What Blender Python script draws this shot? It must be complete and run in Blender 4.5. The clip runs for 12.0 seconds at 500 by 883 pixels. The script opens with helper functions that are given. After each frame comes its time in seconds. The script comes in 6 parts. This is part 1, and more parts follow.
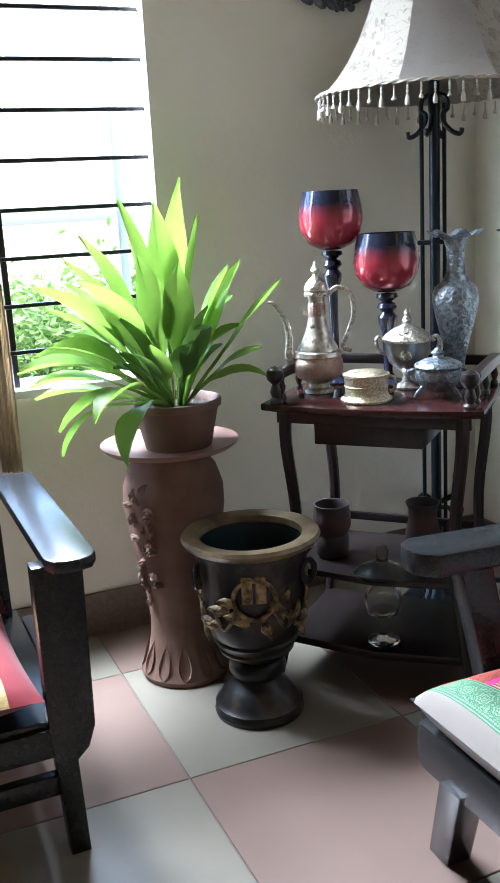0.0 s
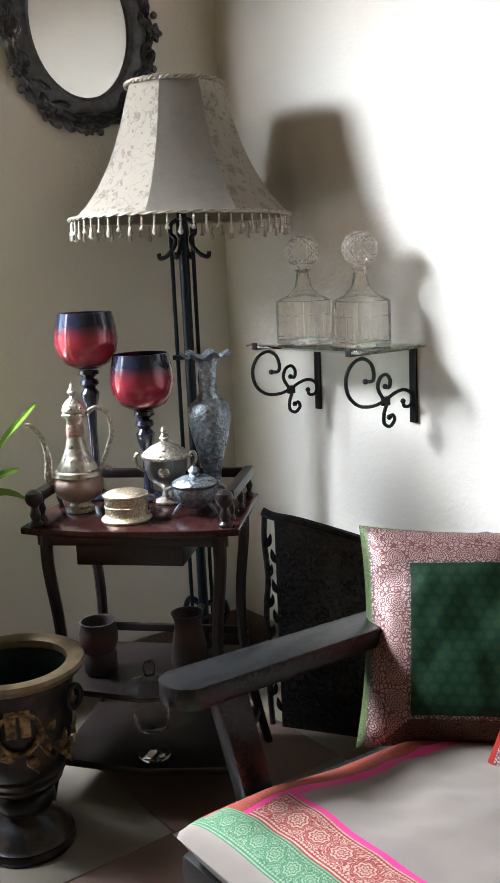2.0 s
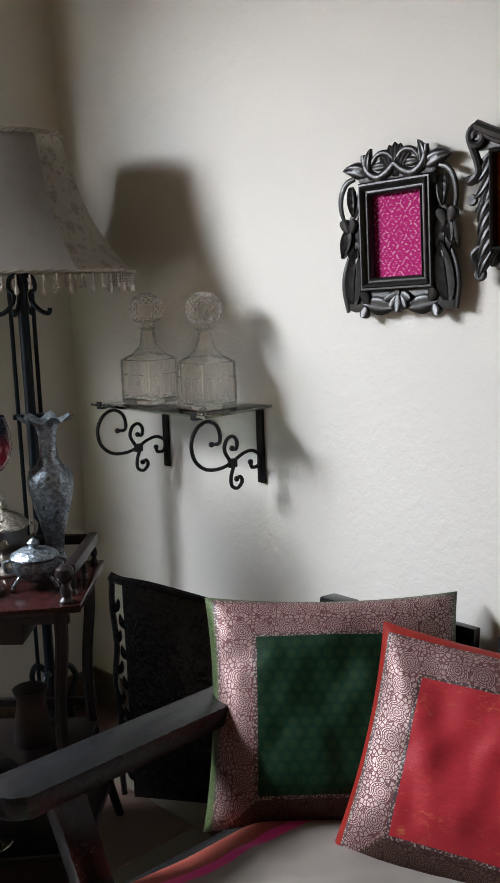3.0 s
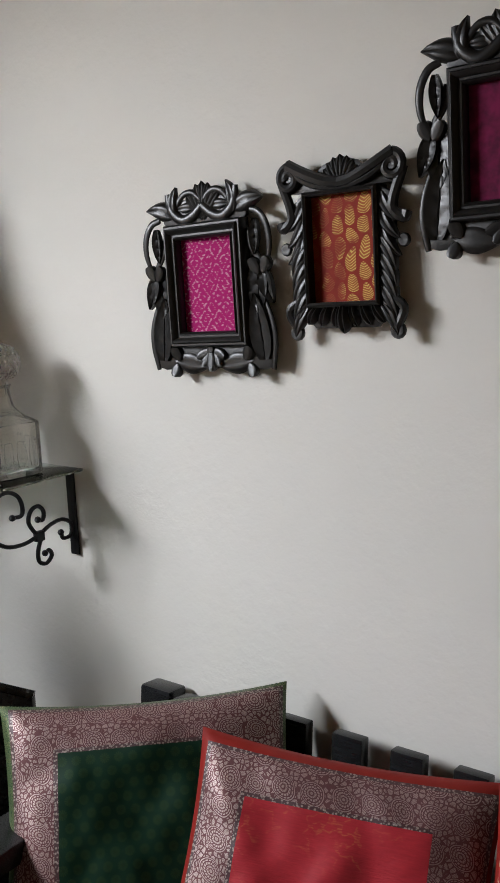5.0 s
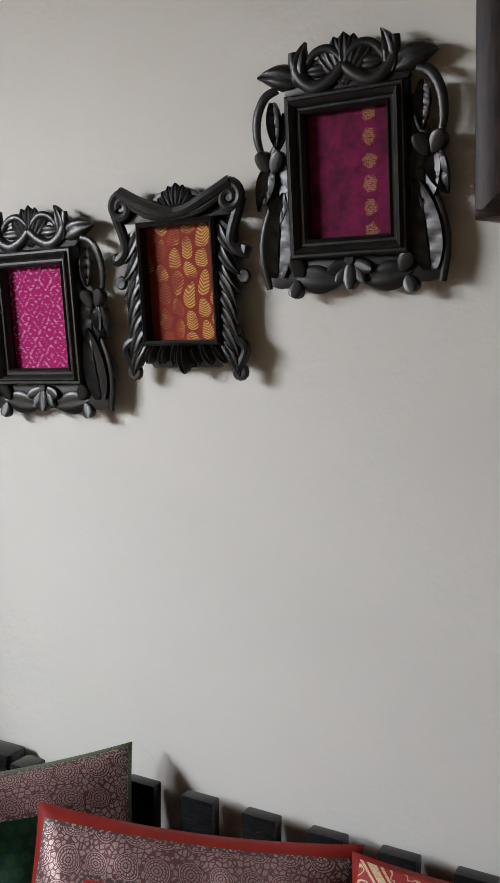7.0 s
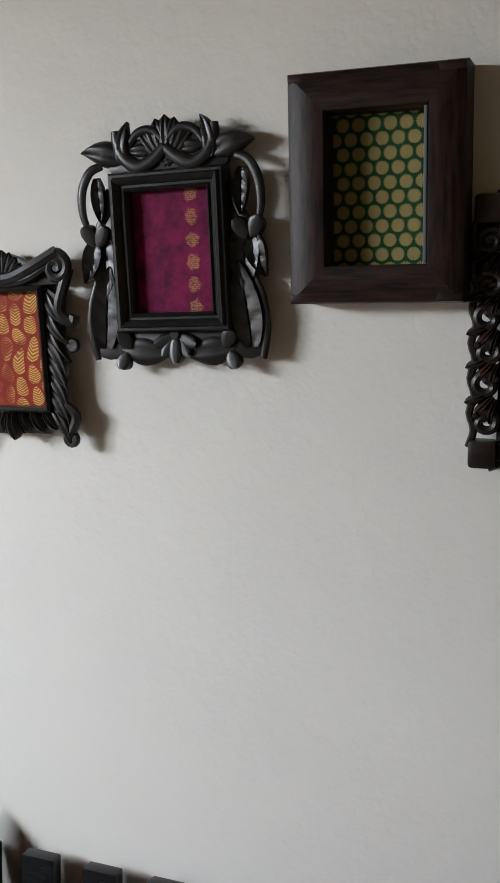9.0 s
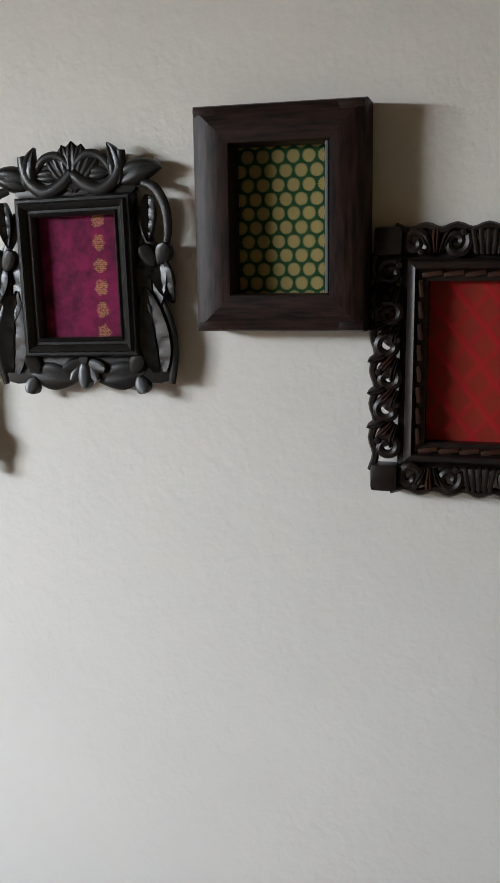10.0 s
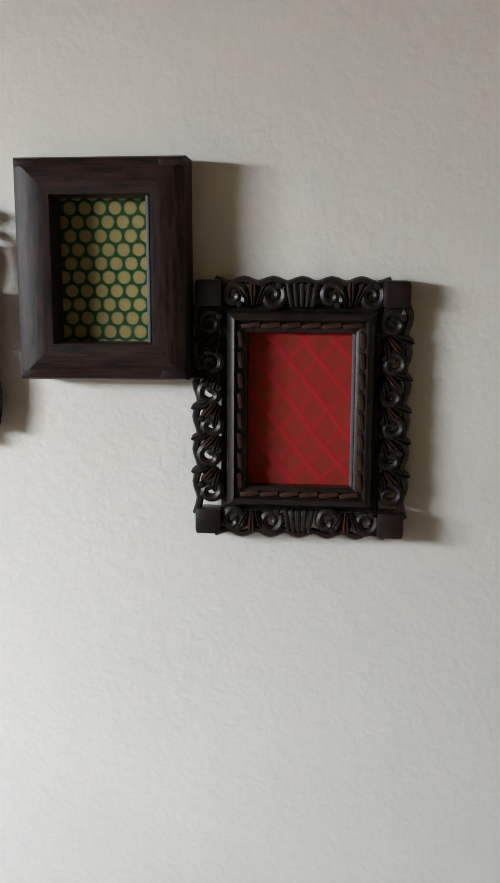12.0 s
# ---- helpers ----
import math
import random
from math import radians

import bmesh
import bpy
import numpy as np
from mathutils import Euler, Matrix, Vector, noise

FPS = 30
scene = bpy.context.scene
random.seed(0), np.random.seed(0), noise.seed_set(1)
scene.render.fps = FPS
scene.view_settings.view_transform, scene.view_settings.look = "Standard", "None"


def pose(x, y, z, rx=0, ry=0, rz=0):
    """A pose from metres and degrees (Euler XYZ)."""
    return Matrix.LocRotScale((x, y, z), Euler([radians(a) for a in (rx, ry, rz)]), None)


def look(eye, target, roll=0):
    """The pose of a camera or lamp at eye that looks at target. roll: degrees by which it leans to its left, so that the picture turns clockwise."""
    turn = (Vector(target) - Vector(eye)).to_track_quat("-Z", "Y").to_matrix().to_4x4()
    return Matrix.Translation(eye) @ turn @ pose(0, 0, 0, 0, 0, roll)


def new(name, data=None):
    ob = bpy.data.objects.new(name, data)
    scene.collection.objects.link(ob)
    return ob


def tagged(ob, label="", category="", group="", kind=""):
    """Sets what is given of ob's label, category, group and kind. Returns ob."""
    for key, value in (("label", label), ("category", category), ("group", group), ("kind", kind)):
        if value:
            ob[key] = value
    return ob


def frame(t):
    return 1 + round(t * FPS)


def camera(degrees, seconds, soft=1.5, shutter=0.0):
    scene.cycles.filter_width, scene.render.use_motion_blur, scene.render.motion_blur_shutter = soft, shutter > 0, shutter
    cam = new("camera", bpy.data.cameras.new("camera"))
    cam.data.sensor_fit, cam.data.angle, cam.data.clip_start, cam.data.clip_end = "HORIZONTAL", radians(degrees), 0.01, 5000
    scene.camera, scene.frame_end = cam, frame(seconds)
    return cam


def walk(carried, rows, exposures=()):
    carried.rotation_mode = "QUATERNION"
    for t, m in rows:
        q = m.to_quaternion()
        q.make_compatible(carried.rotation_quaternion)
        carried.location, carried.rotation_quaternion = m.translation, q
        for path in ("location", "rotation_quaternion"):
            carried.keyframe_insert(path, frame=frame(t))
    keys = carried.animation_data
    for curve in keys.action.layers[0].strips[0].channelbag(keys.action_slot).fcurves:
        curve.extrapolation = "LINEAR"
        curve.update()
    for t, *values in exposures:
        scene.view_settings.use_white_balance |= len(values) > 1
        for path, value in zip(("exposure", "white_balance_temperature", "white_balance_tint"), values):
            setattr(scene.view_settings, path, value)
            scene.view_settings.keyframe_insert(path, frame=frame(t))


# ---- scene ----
cam = camera(30.0, 12.0)
METRES, EYE, TILT, LEAN, TURN = 0.95, 1.104, 0.0, 0.0, -22.7
ROWS = [
    (0.0, 0.0, 0.0, 0.0, -0.76, -13.89, 3.08),
    (0.5, 0.0202, -0.014, 0.057, -5.64, -12.76, 3.0),
    (1.0, 0.04, -0.0325, 0.0785, -9.35, -12.15, 3.39),
    (1.5, 0.0522, -0.0314, 0.1065, -11.69, -11.17, 2.98),
    (2.0, 0.0583, -0.0212, 0.1375, -14.24, -10.71, 2.53),
    (2.5, 0.0858, 0.0135, 0.1683, -18.27, -10.41, 2.23),
    (3.0, 0.1344, 0.0292, 0.2372, -22.43, -9.89, 1.98),
    (3.5, 0.1765, 0.045, 0.2808, -25.9, -10.05, 2.21),
    (5.5, 0.4121, 0.2539, 0.356, -32.03, -10.4, 2.23),
    (6.0, 0.4378, 0.2704, 0.37, -34.16, -10.56, 2.12),
    (6.5, 0.4577, 0.2784, 0.3805, -36.36, -10.6, 2.02),
    (7.0, 0.4735, 0.2795, 0.3983, -38.69, -10.66, 1.87),
    (9.0, 0.5034, 0.2357, 0.519, -47.2, -11.46, 1.18),
    (9.5, 0.5055, 0.2251, 0.5371, -49.65, -11.4, 0.88),
    (10.0, 0.5008, 0.2142, 0.5541, -52.2, -11.41, 0.63),
    (10.5, 0.4983, 0.2023, 0.5694, -54.62, -11.33, 0.32),
    (11.0, 0.4919, 0.1955, 0.5807, -57.39, -11.05, 0.05),
    (11.5, 0.4935, 0.191, 0.5871, -59.71, -10.81, -0.07),
    (12.0, 0.4907, 0.1858, 0.5915, -62.11, -10.06, -0.31),
]
walk(cam, [(t, pose(0, 0, EYE, TILT, LEAN, TURN) @ pose(METRES * x, METRES * y, METRES * z, 90 + pitch, roll, yaw)) for t, x, y, z, yaw, pitch, roll in ROWS],
     [(0.0, 3.92, 5700, 10), (1.0, 3.88, 6100, 12), (1.5, 3.74, 6200, 13), (2.0, 3.54, 6400, 13), (2.5, 3.22, 6400, 14), (3.0, 2.72, 6450, 14), (3.5, 2.5, 6500, 14), (5.5, 2.38, 6550, 14), (7.0, 2.42, 6550, 14), (9.0, 2.7, 6350, 12), (10.5, 2.95, 6350, 11), (12.0, 3.25, 6350, 11)])

# ---- daylight ----
world = bpy.data.worlds.new("world")
scene.world = world
world.use_nodes = True
wn = world.node_tree.nodes
sky = wn.new("ShaderNodeTexSky")
sky.sky_type = "NISHITA"
sky.sun_disc = False
sky.sun_elevation = radians(48)
sky.sun_rotation = radians(200)
sky.air_density, sky.dust_density, sky.ozone_density = 1.0, 4.0, 1.0
wn["Background"].inputs["Strength"].default_value = 0.15
world.node_tree.links.new(sky.outputs["Color"], wn["Background"].inputs["Color"])
sun = new("sun", bpy.data.lights.new("sun", "SUN"))
sun.data.energy, sun.data.angle, sun.data.color = 2.0, radians(10), (1.0, 0.95, 0.86)
sun.matrix_world = look((0, 0, 10), (-1.5, 6.0, 2.0))

# the bright sky, filling the upper part of the window's opening
skylight = new("skylight", bpy.data.lights.new("skylight", "AREA"))
skylight.data.shape, skylight.data.size, skylight.data.size_y = "RECTANGLE", 1.2, 0.5
skylight.data.energy, skylight.data.color = 33.0, (0.88, 0.935, 0.98)
skylight.matrix_world = pose(0.1, 2.36 + 0.3, 1.98, -14, 0, 0)

WALL_X, WALL_Y, WEST, SOUTH, CEIL = 1.755, 2.36, -3.4, -3.6, 2.9


# ---- shaders ----
class Shader:
    """Small builder for node materials."""

    def __init__(self, name, color=(0.5, 0.5, 0.5), rough=0.5, metal=0.0, spec=0.5):
        self.mat = bpy.data.materials.new(name)
        self.mat.use_nodes = True
        self.t = self.mat.node_tree
        self.b = self.t.nodes["Principled BSDF"]
        self.b.inputs["Base Color"].default_value = (*color, 1)
        self.b.inputs["Roughness"].default_value = rough
        self.b.inputs["Metallic"].default_value = metal
        self.b.inputs["Specular IOR Level"].default_value = spec
        self.co = self.t.nodes.new("ShaderNodeTexCoord").outputs["Object"]

    def put(self, socket, value):
        if isinstance(value, bpy.types.NodeSocket):
            self.t.links.new(value, socket)
        elif isinstance(value, tuple) and len(value) == 3 and socket.type == "RGBA":
            socket.default_value = (*value, 1)
        else:
            socket.default_value = value

    def node(self, kind, out=0, props=(), **ins):
        n = self.t.nodes.new(kind)
        for k, v in props:
            if k == "operation":
                n.operation = v
            elif k == "blend_type":
                n.blend_type = v
            elif k == "feature":
                n.feature = v
            elif k == "wave_type":
                n.wave_type = v
            elif k == "bands_direction":
                n.bands_direction = v
        for k, v in ins.items():
            k = int(k[1:]) if k[0] == "i" and k[1:].isdigit() else k
            self.put(n.inputs[k], v)
        return n.outputs[out]

    def m(self, op, a, b=0.0, c=0.0):
        return self.node("ShaderNodeMath", 0, [("operation", op)], i0=a, i1=b, i2=c)

    def scaled(self, sx, sy, sz, co=None):
        return self.node("ShaderNodeMapping", 0, (), Vector=co or self.co, Scale=(sx, sy, sz))

    def noise(self, scale, detail=4.0, co=None, rough=0.55):
        return self.node("ShaderNodeTexNoise", 0, (), Vector=co or self.co, Scale=scale, Detail=detail, Roughness=rough)

    def voronoi(self, scale, co=None, rnd=1.0, out=0, feature="F1"):
        return self.node("ShaderNodeTexVoronoi", out, [("feature", feature)], Vector=co or self.co, Scale=scale, Randomness=rnd)

    def ramp(self, fac, *stops):
        n = self.t.nodes.new("ShaderNodeValToRGB")
        e = n.color_ramp.elements
        while len(e) < len(stops):
            e.new(0.5)
        for el, (p, c) in zip(e, stops):
            el.position = p
            el.color = (*c, 1) if isinstance(c, tuple) else (c, c, c, 1)
        self.put(n.inputs[0], fac)
        return n.outputs[0]

    def mix(self, fac, a, b, blend="MIX"):
        n = self.t.nodes.new("ShaderNodeMix")
        n.data_type, n.blend_type = "RGBA", blend
        self.put(n.inputs[0], fac)
        self.put(n.inputs[6], a)
        self.put(n.inputs[7], b)
        return n.outputs[2]

    def xyz(self, co=None):
        n = self.t.nodes.new("ShaderNodeSeparateXYZ")
        self.put(n.inputs[0], co or self.co)
        return n.outputs

    def rnd(self):
        return self.t.nodes.new("ShaderNodeObjectInfo").outputs["Random"]

    def set(self, **kw):
        names = dict(color="Base Color", rough="Roughness", metal="Metallic", normal="Normal", trans="Transmission Weight", coat="Coat Weight", sheen="Sheen Weight", ior="IOR", spec="Specular IOR Level", alpha="Alpha")
        for k, v in kw.items():
            self.put(self.b.inputs[names[k]], v)
        return self

    def bump(self, height, strength=0.3, dist=0.002):
        n = self.t.nodes.new("ShaderNodeBump")
        n.inputs["Strength"].default_value, n.inputs["Distance"].default_value = strength, dist
        self.put(n.inputs["Height"], height)
        self.put(self.b.inputs["Normal"], n.outputs[0])
        return self


def plaster(name, color):
    s = Shader(name, color, 0.75, spec=0.25)
    big = s.noise(1.7, 3)
    s.set(color=s.mix(s.ramp(big, (0.3, 0.0), (0.7, 1.0)), tuple(c * 0.96 for c in color), color))
    pits = s.ramp(s.noise(38, 2), (0.42, 0.0), (0.62, 1.0))
    h = s.m("ADD", s.m("MULTIPLY", s.noise(14, 3), 0.6), s.m("ADD", s.m("MULTIPLY", s.noise(120, 4), 0.75), s.m("MULTIPLY", pits, 0.35)))
    return s.bump(h, 0.25, 0.004).mat


WALLPAINT = plaster("cream_wall_paint", (0.76, 0.735, 0.675))
# The ceiling is out of view; darkened to cut bounce onto the upper walls.
CEILPAINT = plaster("low_bounce_ceiling_paint", (0.36, 0.29, 0.18))
# For the two walls out of view: ochre chosen to warm the shadow fill.
WARM_BOUNCE = plaster("warm_bounce_wall_paint", (0.5, 0.37, 0.19))


def tile_mat(name, color):
    s = Shader(name, color, 0.22)
    v = s.m("ADD", s.noise(9, 4), s.m("MULTIPLY", s.rnd(), 0.3))
    s.set(color=s.mix(v, tuple(c * 0.93 for c in color), tuple(min(1, c * 1.05) for c in color)), rough=0.26)
    return s.bump(s.noise(60, 2), 0.05, 0.001).mat


TILE_PALE = tile_mat("pale_beige_tile", (0.195, 0.175, 0.14))
TILE_PINK = tile_mat("pinkish_tile", (0.185, 0.128, 0.106))
GROUT = Shader("grout", (0.16, 0.13, 0.11), 0.9).mat


def dark_wood(name, a, b, rough=0.3, stretch=(14, 2, 14), spec=0.38):
    s = Shader(name, a, rough)
    g = s.noise(6, 6, s.scaled(*stretch), 0.65)
    s.b.inputs["Specular IOR Level"].default_value = spec
    s.set(color=s.mix(s.ramp(g, (0.35, 0.0), (0.65, 1.0)), a, b))
    return s.bump(g, 0.12, 0.0015).mat


EBONY = dark_wood("ebonised_sofa_wood", (0.007, 0.0075, 0.008), (0.014, 0.0145, 0.015), 0.27)
MAHOGANY = dark_wood("dark_mahogany", (0.018, 0.0062, 0.0062), (0.038, 0.011, 0.01), 0.22)
CARVED_BLACK = dark_wood("black_carved_wood", (0.006, 0.0057, 0.0054), (0.015, 0.0133, 0.0118), 0.35, (10, 10, 10), 0.42)
CARVED_BROWN = dark_wood("dark_brown_carved_wood", (0.006, 0.004, 0.0035), (0.02, 0.011, 0.008), 0.4, (10, 10, 10))
PLAIN_BROWN = dark_wood("stained_brown_frame_wood", (0.006, 0.004, 0.0035), (0.036, 0.018, 0.013), 0.45, (30, 3, 30), 0.2)
IRON = Shader("black_wrought_iron", (0.012, 0.012, 0.013), 0.42, 0.6).mat
SKIRT = dark_wood("brown_skirting_tile", (0.1, 0.07, 0.05), (0.15, 0.11, 0.085), 0.3)


def brocade(name, base, thread, scale=60.0, amount=0.5, rough=0.6, metal=0.5):
    """Woven cloth: round flowers of concentric thread among leafy sprigs. scale: flowers to the metre."""
    s = Shader(name, base, rough, spec=0.2)
    warp = s.node("ShaderNodeVectorMath", 0, [("operation", "ADD")], i0=s.co, i1=s.node("ShaderNodeVectorMath", 0, [("operation", "SCALE")], i0=s.node("ShaderNodeTexNoise", 1, (), Vector=s.co, Scale=scale * 1.2, Detail=2.0), Scale=0.28 / scale))
    d = s.voronoi(scale, warp, 0.4)
    rings = s.ramp(s.m("SINE", s.m("MULTIPLY", d, 44.0)), (0.2, 0.5), (0.5, 1.0))
    petals = s.ramp(s.voronoi(scale * 5.5, s.co, 0.6, feature="DISTANCE_TO_EDGE"), (0.03, 0.1), (0.09, 1.0))
    cells = s.ramp(s.voronoi(scale * 4.8, warp, 1.0, feature="DISTANCE_TO_EDGE"), (0.04 + 0.12 * (0.6 - amount), 0.1), (0.1 + 0.12 * (0.6 - amount), 1.0))
    hatch = s.ramp(s.m("SINE", s.m("MULTIPLY", s.noise(scale * 1.7, 1.0, warp), 210.0)), (0.2, 0.4), (0.6, 1.0))
    sprig = s.m("MULTIPLY", cells, hatch)
    rings = s.m("MULTIPLY", rings, petals)
    inside = s.ramp(d, (0.3, 1.0), (0.32, 0.0))
    edge = s.ramp(s.m("ABSOLUTE", s.m("SUBTRACT", d, 0.33)), (0.02, 0.0), (0.035, 1.0))
    sprig = s.m("MULTIPLY", sprig, edge)
    broken = s.ramp(s.noise(scale * 9, 1), (0.3, 0.45), (0.5, 1.0))
    mask = s.m("MULTIPLY", s.m("ADD", s.m("MULTIPLY", inside, rings), s.m("MULTIPLY", s.m("SUBTRACT", 1.0, inside), sprig)), broken)
    mask = s.m("MULTIPLY", mask, min(1.0, amount * 1.9))
    s.set(color=s.mix(mask, s.mix(s.noise(14, 3), tuple(c * 0.7 for c in base), base), thread), metal=s.m("MULTIPLY", mask, metal), rough=s.mix(mask, (rough,) * 3, (0.4,) * 3))
    weave = s.m("MULTIPLY", s.m("SINE", s.m("MULTIPLY", s.xyz()[0], 3800.0)), s.m("SINE", s.m("MULTIPLY", s.xyz()[1], 3800.0)))
    return s.bump(s.m("ADD", mask, s.m("MULTIPLY", weave, 0.15)), 0.3, 0.001).mat


def cloth(name, color, rough=0.85, mottled=0.8, sheen=0.2):
    s = Shader(name, color, rough, spec=0.15)
    s.set(color=s.mix(s.noise(22, 4), tuple(c * mottled for c in color), color), sheen=sheen)
    w = s.m("ADD", s.m("SINE", s.m("MULTIPLY", s.xyz()[0], 2600.0)), s.m("SINE", s.m("MULTIPLY", s.xyz()[1], 2600.0)))
    return s.bump(s.m("ADD", s.m("MULTIPLY", w, 0.03), s.noise(30, 3)), 0.25, 0.002).mat


# ---- mesh helpers ----
def link(name, bm, mat, smooth=True):
    me = bpy.data.meshes.new(name)
    bmesh.ops.recalc_face_normals(bm, faces=bm.faces)
    bm.to_mesh(me)
    bm.free()
    for m in mat if isinstance(mat, (list, tuple)) else [mat]:
        me.materials.append(m)
    if smooth:
        for p in me.polygons:
            p.use_smooth = True
        me.set_sharp_from_angle(angle=radians(38))
    return new(name, me)


def part(name, bm, mat, parent, label="", smooth=True):
    ob = link(name, bm, mat, smooth)
    ob.parent = parent
    return tagged(ob, label)


def share(name, ob, parent, m):
    """Another piece on the mesh of ob."""
    o = new(name, ob.data)
    o.parent = parent
    o.matrix_basis = m
    return o


def beam(a, b, w, d, bevel=0.005):
    """A straight bar from a to b; its end faces are cut square to z."""
    a, b = Vector(a), Vector(b)
    own = box(w, d, 1.0, None, bevel / max(w, d) * max(w, d))
    for v in own.verts:
        p = a.lerp(b, 0.5 - v.co.z)
        v.co = Vector((p.x + v.co.x, p.y + v.co.y, p.z))
    return own


def thing(name, label, category, m=None, group=""):
    e = new(name)
    e.empty_display_size = 0.05
    if m is not None:
        e.matrix_world = m
    return tagged(e, label, category, group)


def single(name, bm, mat, label, category, m=None, group="", kind=""):
    ob = link(name, bm, mat)
    if m is not None:
        ob.matrix_world = m
    return tagged(ob, label, category, group, kind)


def box(sx, sy, sz, m=None, bevel=0.0, bm=None, seg=2):
    """A box centred on the origin of m, with rounded edges."""
    own = bmesh.new()
    bmesh.ops.create_cube(own, size=1.0, matrix=Matrix.Diagonal((sx, sy, sz, 1)))
    if bevel:
        bmesh.ops.bevel(own, geom=own.edges[:], offset=bevel, segments=seg, affect="EDGES", profile=0.6)
    if m is not None:
        own.transform(m)
    return merge(bm, own)


def merge(bm, own):
    if bm is None:
        return own
    me = bpy.data.meshes.new("tmp")
    own.to_mesh(me)
    own.free()
    bm.from_mesh(me)
    bpy.data.meshes.remove(me)
    return bm


def span(x0, x1, y0, y1, z0, z1, bevel=0.0, bm=None):
    return box(x1 - x0, y1 - y0, z1 - z0, pose((x0 + x1) / 2, (y0 + y1) / 2, (z0 + z1) / 2), bevel, bm)


def lathe(profile, n=32, m=None, bm=None, wave=None):
    """Turns (radius, height) pairs round z. wave(angle, k) scales the radius."""
    own = bmesh.new()
    rings = []
    for k, (r, z) in enumerate(profile):
        if r < 1e-5:
            rings.append([own.verts.new((0, 0, z))])
        else:
            rings.append([own.verts.new((r * (wave(a, k) if wave else 1) * math.cos(a), r * (wave(a, k) if wave else 1) * math.sin(a), z)) for a in (2 * math.pi * i / n for i in range(n))])
    for a, b in zip(rings, rings[1:]):
        for i in range(n):
            j = (i + 1) % n
            q = [a[i % len(a)], a[j % len(a)], b[j % len(b)], b[i % len(b)]]
            q = list(dict.fromkeys(q))
            if len(q) > 2:
                own.faces.new(q)
    if m is not None:
        own.transform(m)
    return merge(bm, own)


def smooth_path(pts, n=6):
    """Catmull-Rom through the points."""
    p = [Vector(q) for q in pts]
    p = [2 * p[0] - p[1]] + p + [2 * p[-1] - p[-2]]
    out = []
    for i in range(1, len(p) - 2):
        for k in range(n):
            t = k / n
            a, b, c, d = p[i - 1:i + 3]
            out.append(0.5 * ((2 * b) + (c - a) * t + (2 * a - 5 * b + 4 * c - d) * t * t + (3 * b - a - 3 * c + d) * t ** 3))
    return out + [p[-2]]


def tube(pts, radius, n=8, bm=None, flat=1.0, m=None, up=(0, 0, 1)):
    """A round or flattened bar along a path; radius may be a list."""
    own = bmesh.new()
    pts = [Vector(p) for p in pts]
    rings = []
    s = None
    for i, p in enumerate(pts):
        d = (pts[min(i + 1, len(pts) - 1)] - pts[max(i - 1, 0)]).normalized()
        if s is None:
            s = d.cross(Vector(up))
            if s.length < 0.05:
                s = d.cross(Vector((1, 0.3, 0)))
        else:
            s = s - d * s.dot(d)
        s.normalize()
        u = s.cross(d).normalized()
        r = radius[i] if isinstance(radius, (list, tuple)) else radius
        rings.append([own.verts.new(p + s * math.cos(a) * r + u * math.sin(a) * r * flat) for a in (2 * math.pi * k / n for k in range(n))])
    for a, b in zip(rings, rings[1:]):
        for k in range(n):
            own.faces.new((a[k], a[(k + 1) % n], b[(k + 1) % n], b[k]))
    own.faces.new(rings[0][::-1])
    own.faces.new(rings[-1])
    if m is not None:
        own.transform(m)
    return merge(bm, own)


def spiral(cx, cy, r0, r1, a0, turns, n=26):
    """Points of a flat scroll about (cx, cy), from r0 to r1."""
    out = []
    for i in range(n + 1):
        t = i / n
        r = r0 + (r1 - r0) * t
        a = radians(a0) + turns * 2 * math.pi * t
        out.append((cx + r * math.cos(a), cy + r * math.sin(a), 0))
    return out


def slab(outline, z0, z1, bevel=0.0, bm=None, m=None, seg=2):
    """An outline in x and y given thickness from z0 to z1."""
    own = bmesh.new()
    f = own.faces.new([own.verts.new((x, y, z0)) for x, y in outline])
    top = bmesh.ops.extrude_face_region(own, geom=[f])
    vs = [v for v in top["geom"] if isinstance(v, bmesh.types.BMVert)]
    bmesh.ops.translate(own, verts=vs, vec=(0, 0, z1 - z0))
    if bevel:
        edges = [e for e in own.edges if abs(e.verts[0].co.z - e.verts[1].co.z) < 1e-6]
        bmesh.ops.bevel(own, geom=edges, offset=bevel, segments=seg, affect="EDGES", profile=0.6)
    if m is not None:
        own.transform(m)
    return merge(bm, own)

# ---- the room ----
WIN = (-0.5, 0.764, 0.674, 2.3)
bm = span(WEST - 0.2, WIN[0], WALL_Y, WALL_Y + 0.2, 0, CEIL)
span(WIN[1], WALL_X + 0.2, WALL_Y, WALL_Y + 0.2, 0, CEIL, bm=bm)
span(WIN[0], WIN[1], WALL_Y, WALL_Y + 0.2, 0, WIN[2], bm=bm)
span(WIN[0], WIN[1], WALL_Y, WALL_Y + 0.2, WIN[3], CEIL, bm=bm)
single("wall_north", bm, WALLPAINT, "cream painted plaster wall with a barred window", "wall", kind="structure")
single("wall_east", span(WALL_X, WALL_X + 0.2, SOUTH, WALL_Y - 0.001, 0, CEIL), WALLPAINT, "cream painted uneven plaster wall hung with frames", "wall", kind="structure")
single("wall_west", span(WEST - 0.2, WEST, SOUTH, WALL_Y, 0, CEIL), WARM_BOUNCE, "unseen plaster wall, ochre to warm the bounced light", "wall", kind="structure")
single("wall_south", span(WEST - 0.2, WALL_X + 0.2, SOUTH - 0.2, SOUTH, 0, CEIL), WARM_BOUNCE, "unseen plaster wall, ochre to warm the bounced light", "wall", kind="structure")
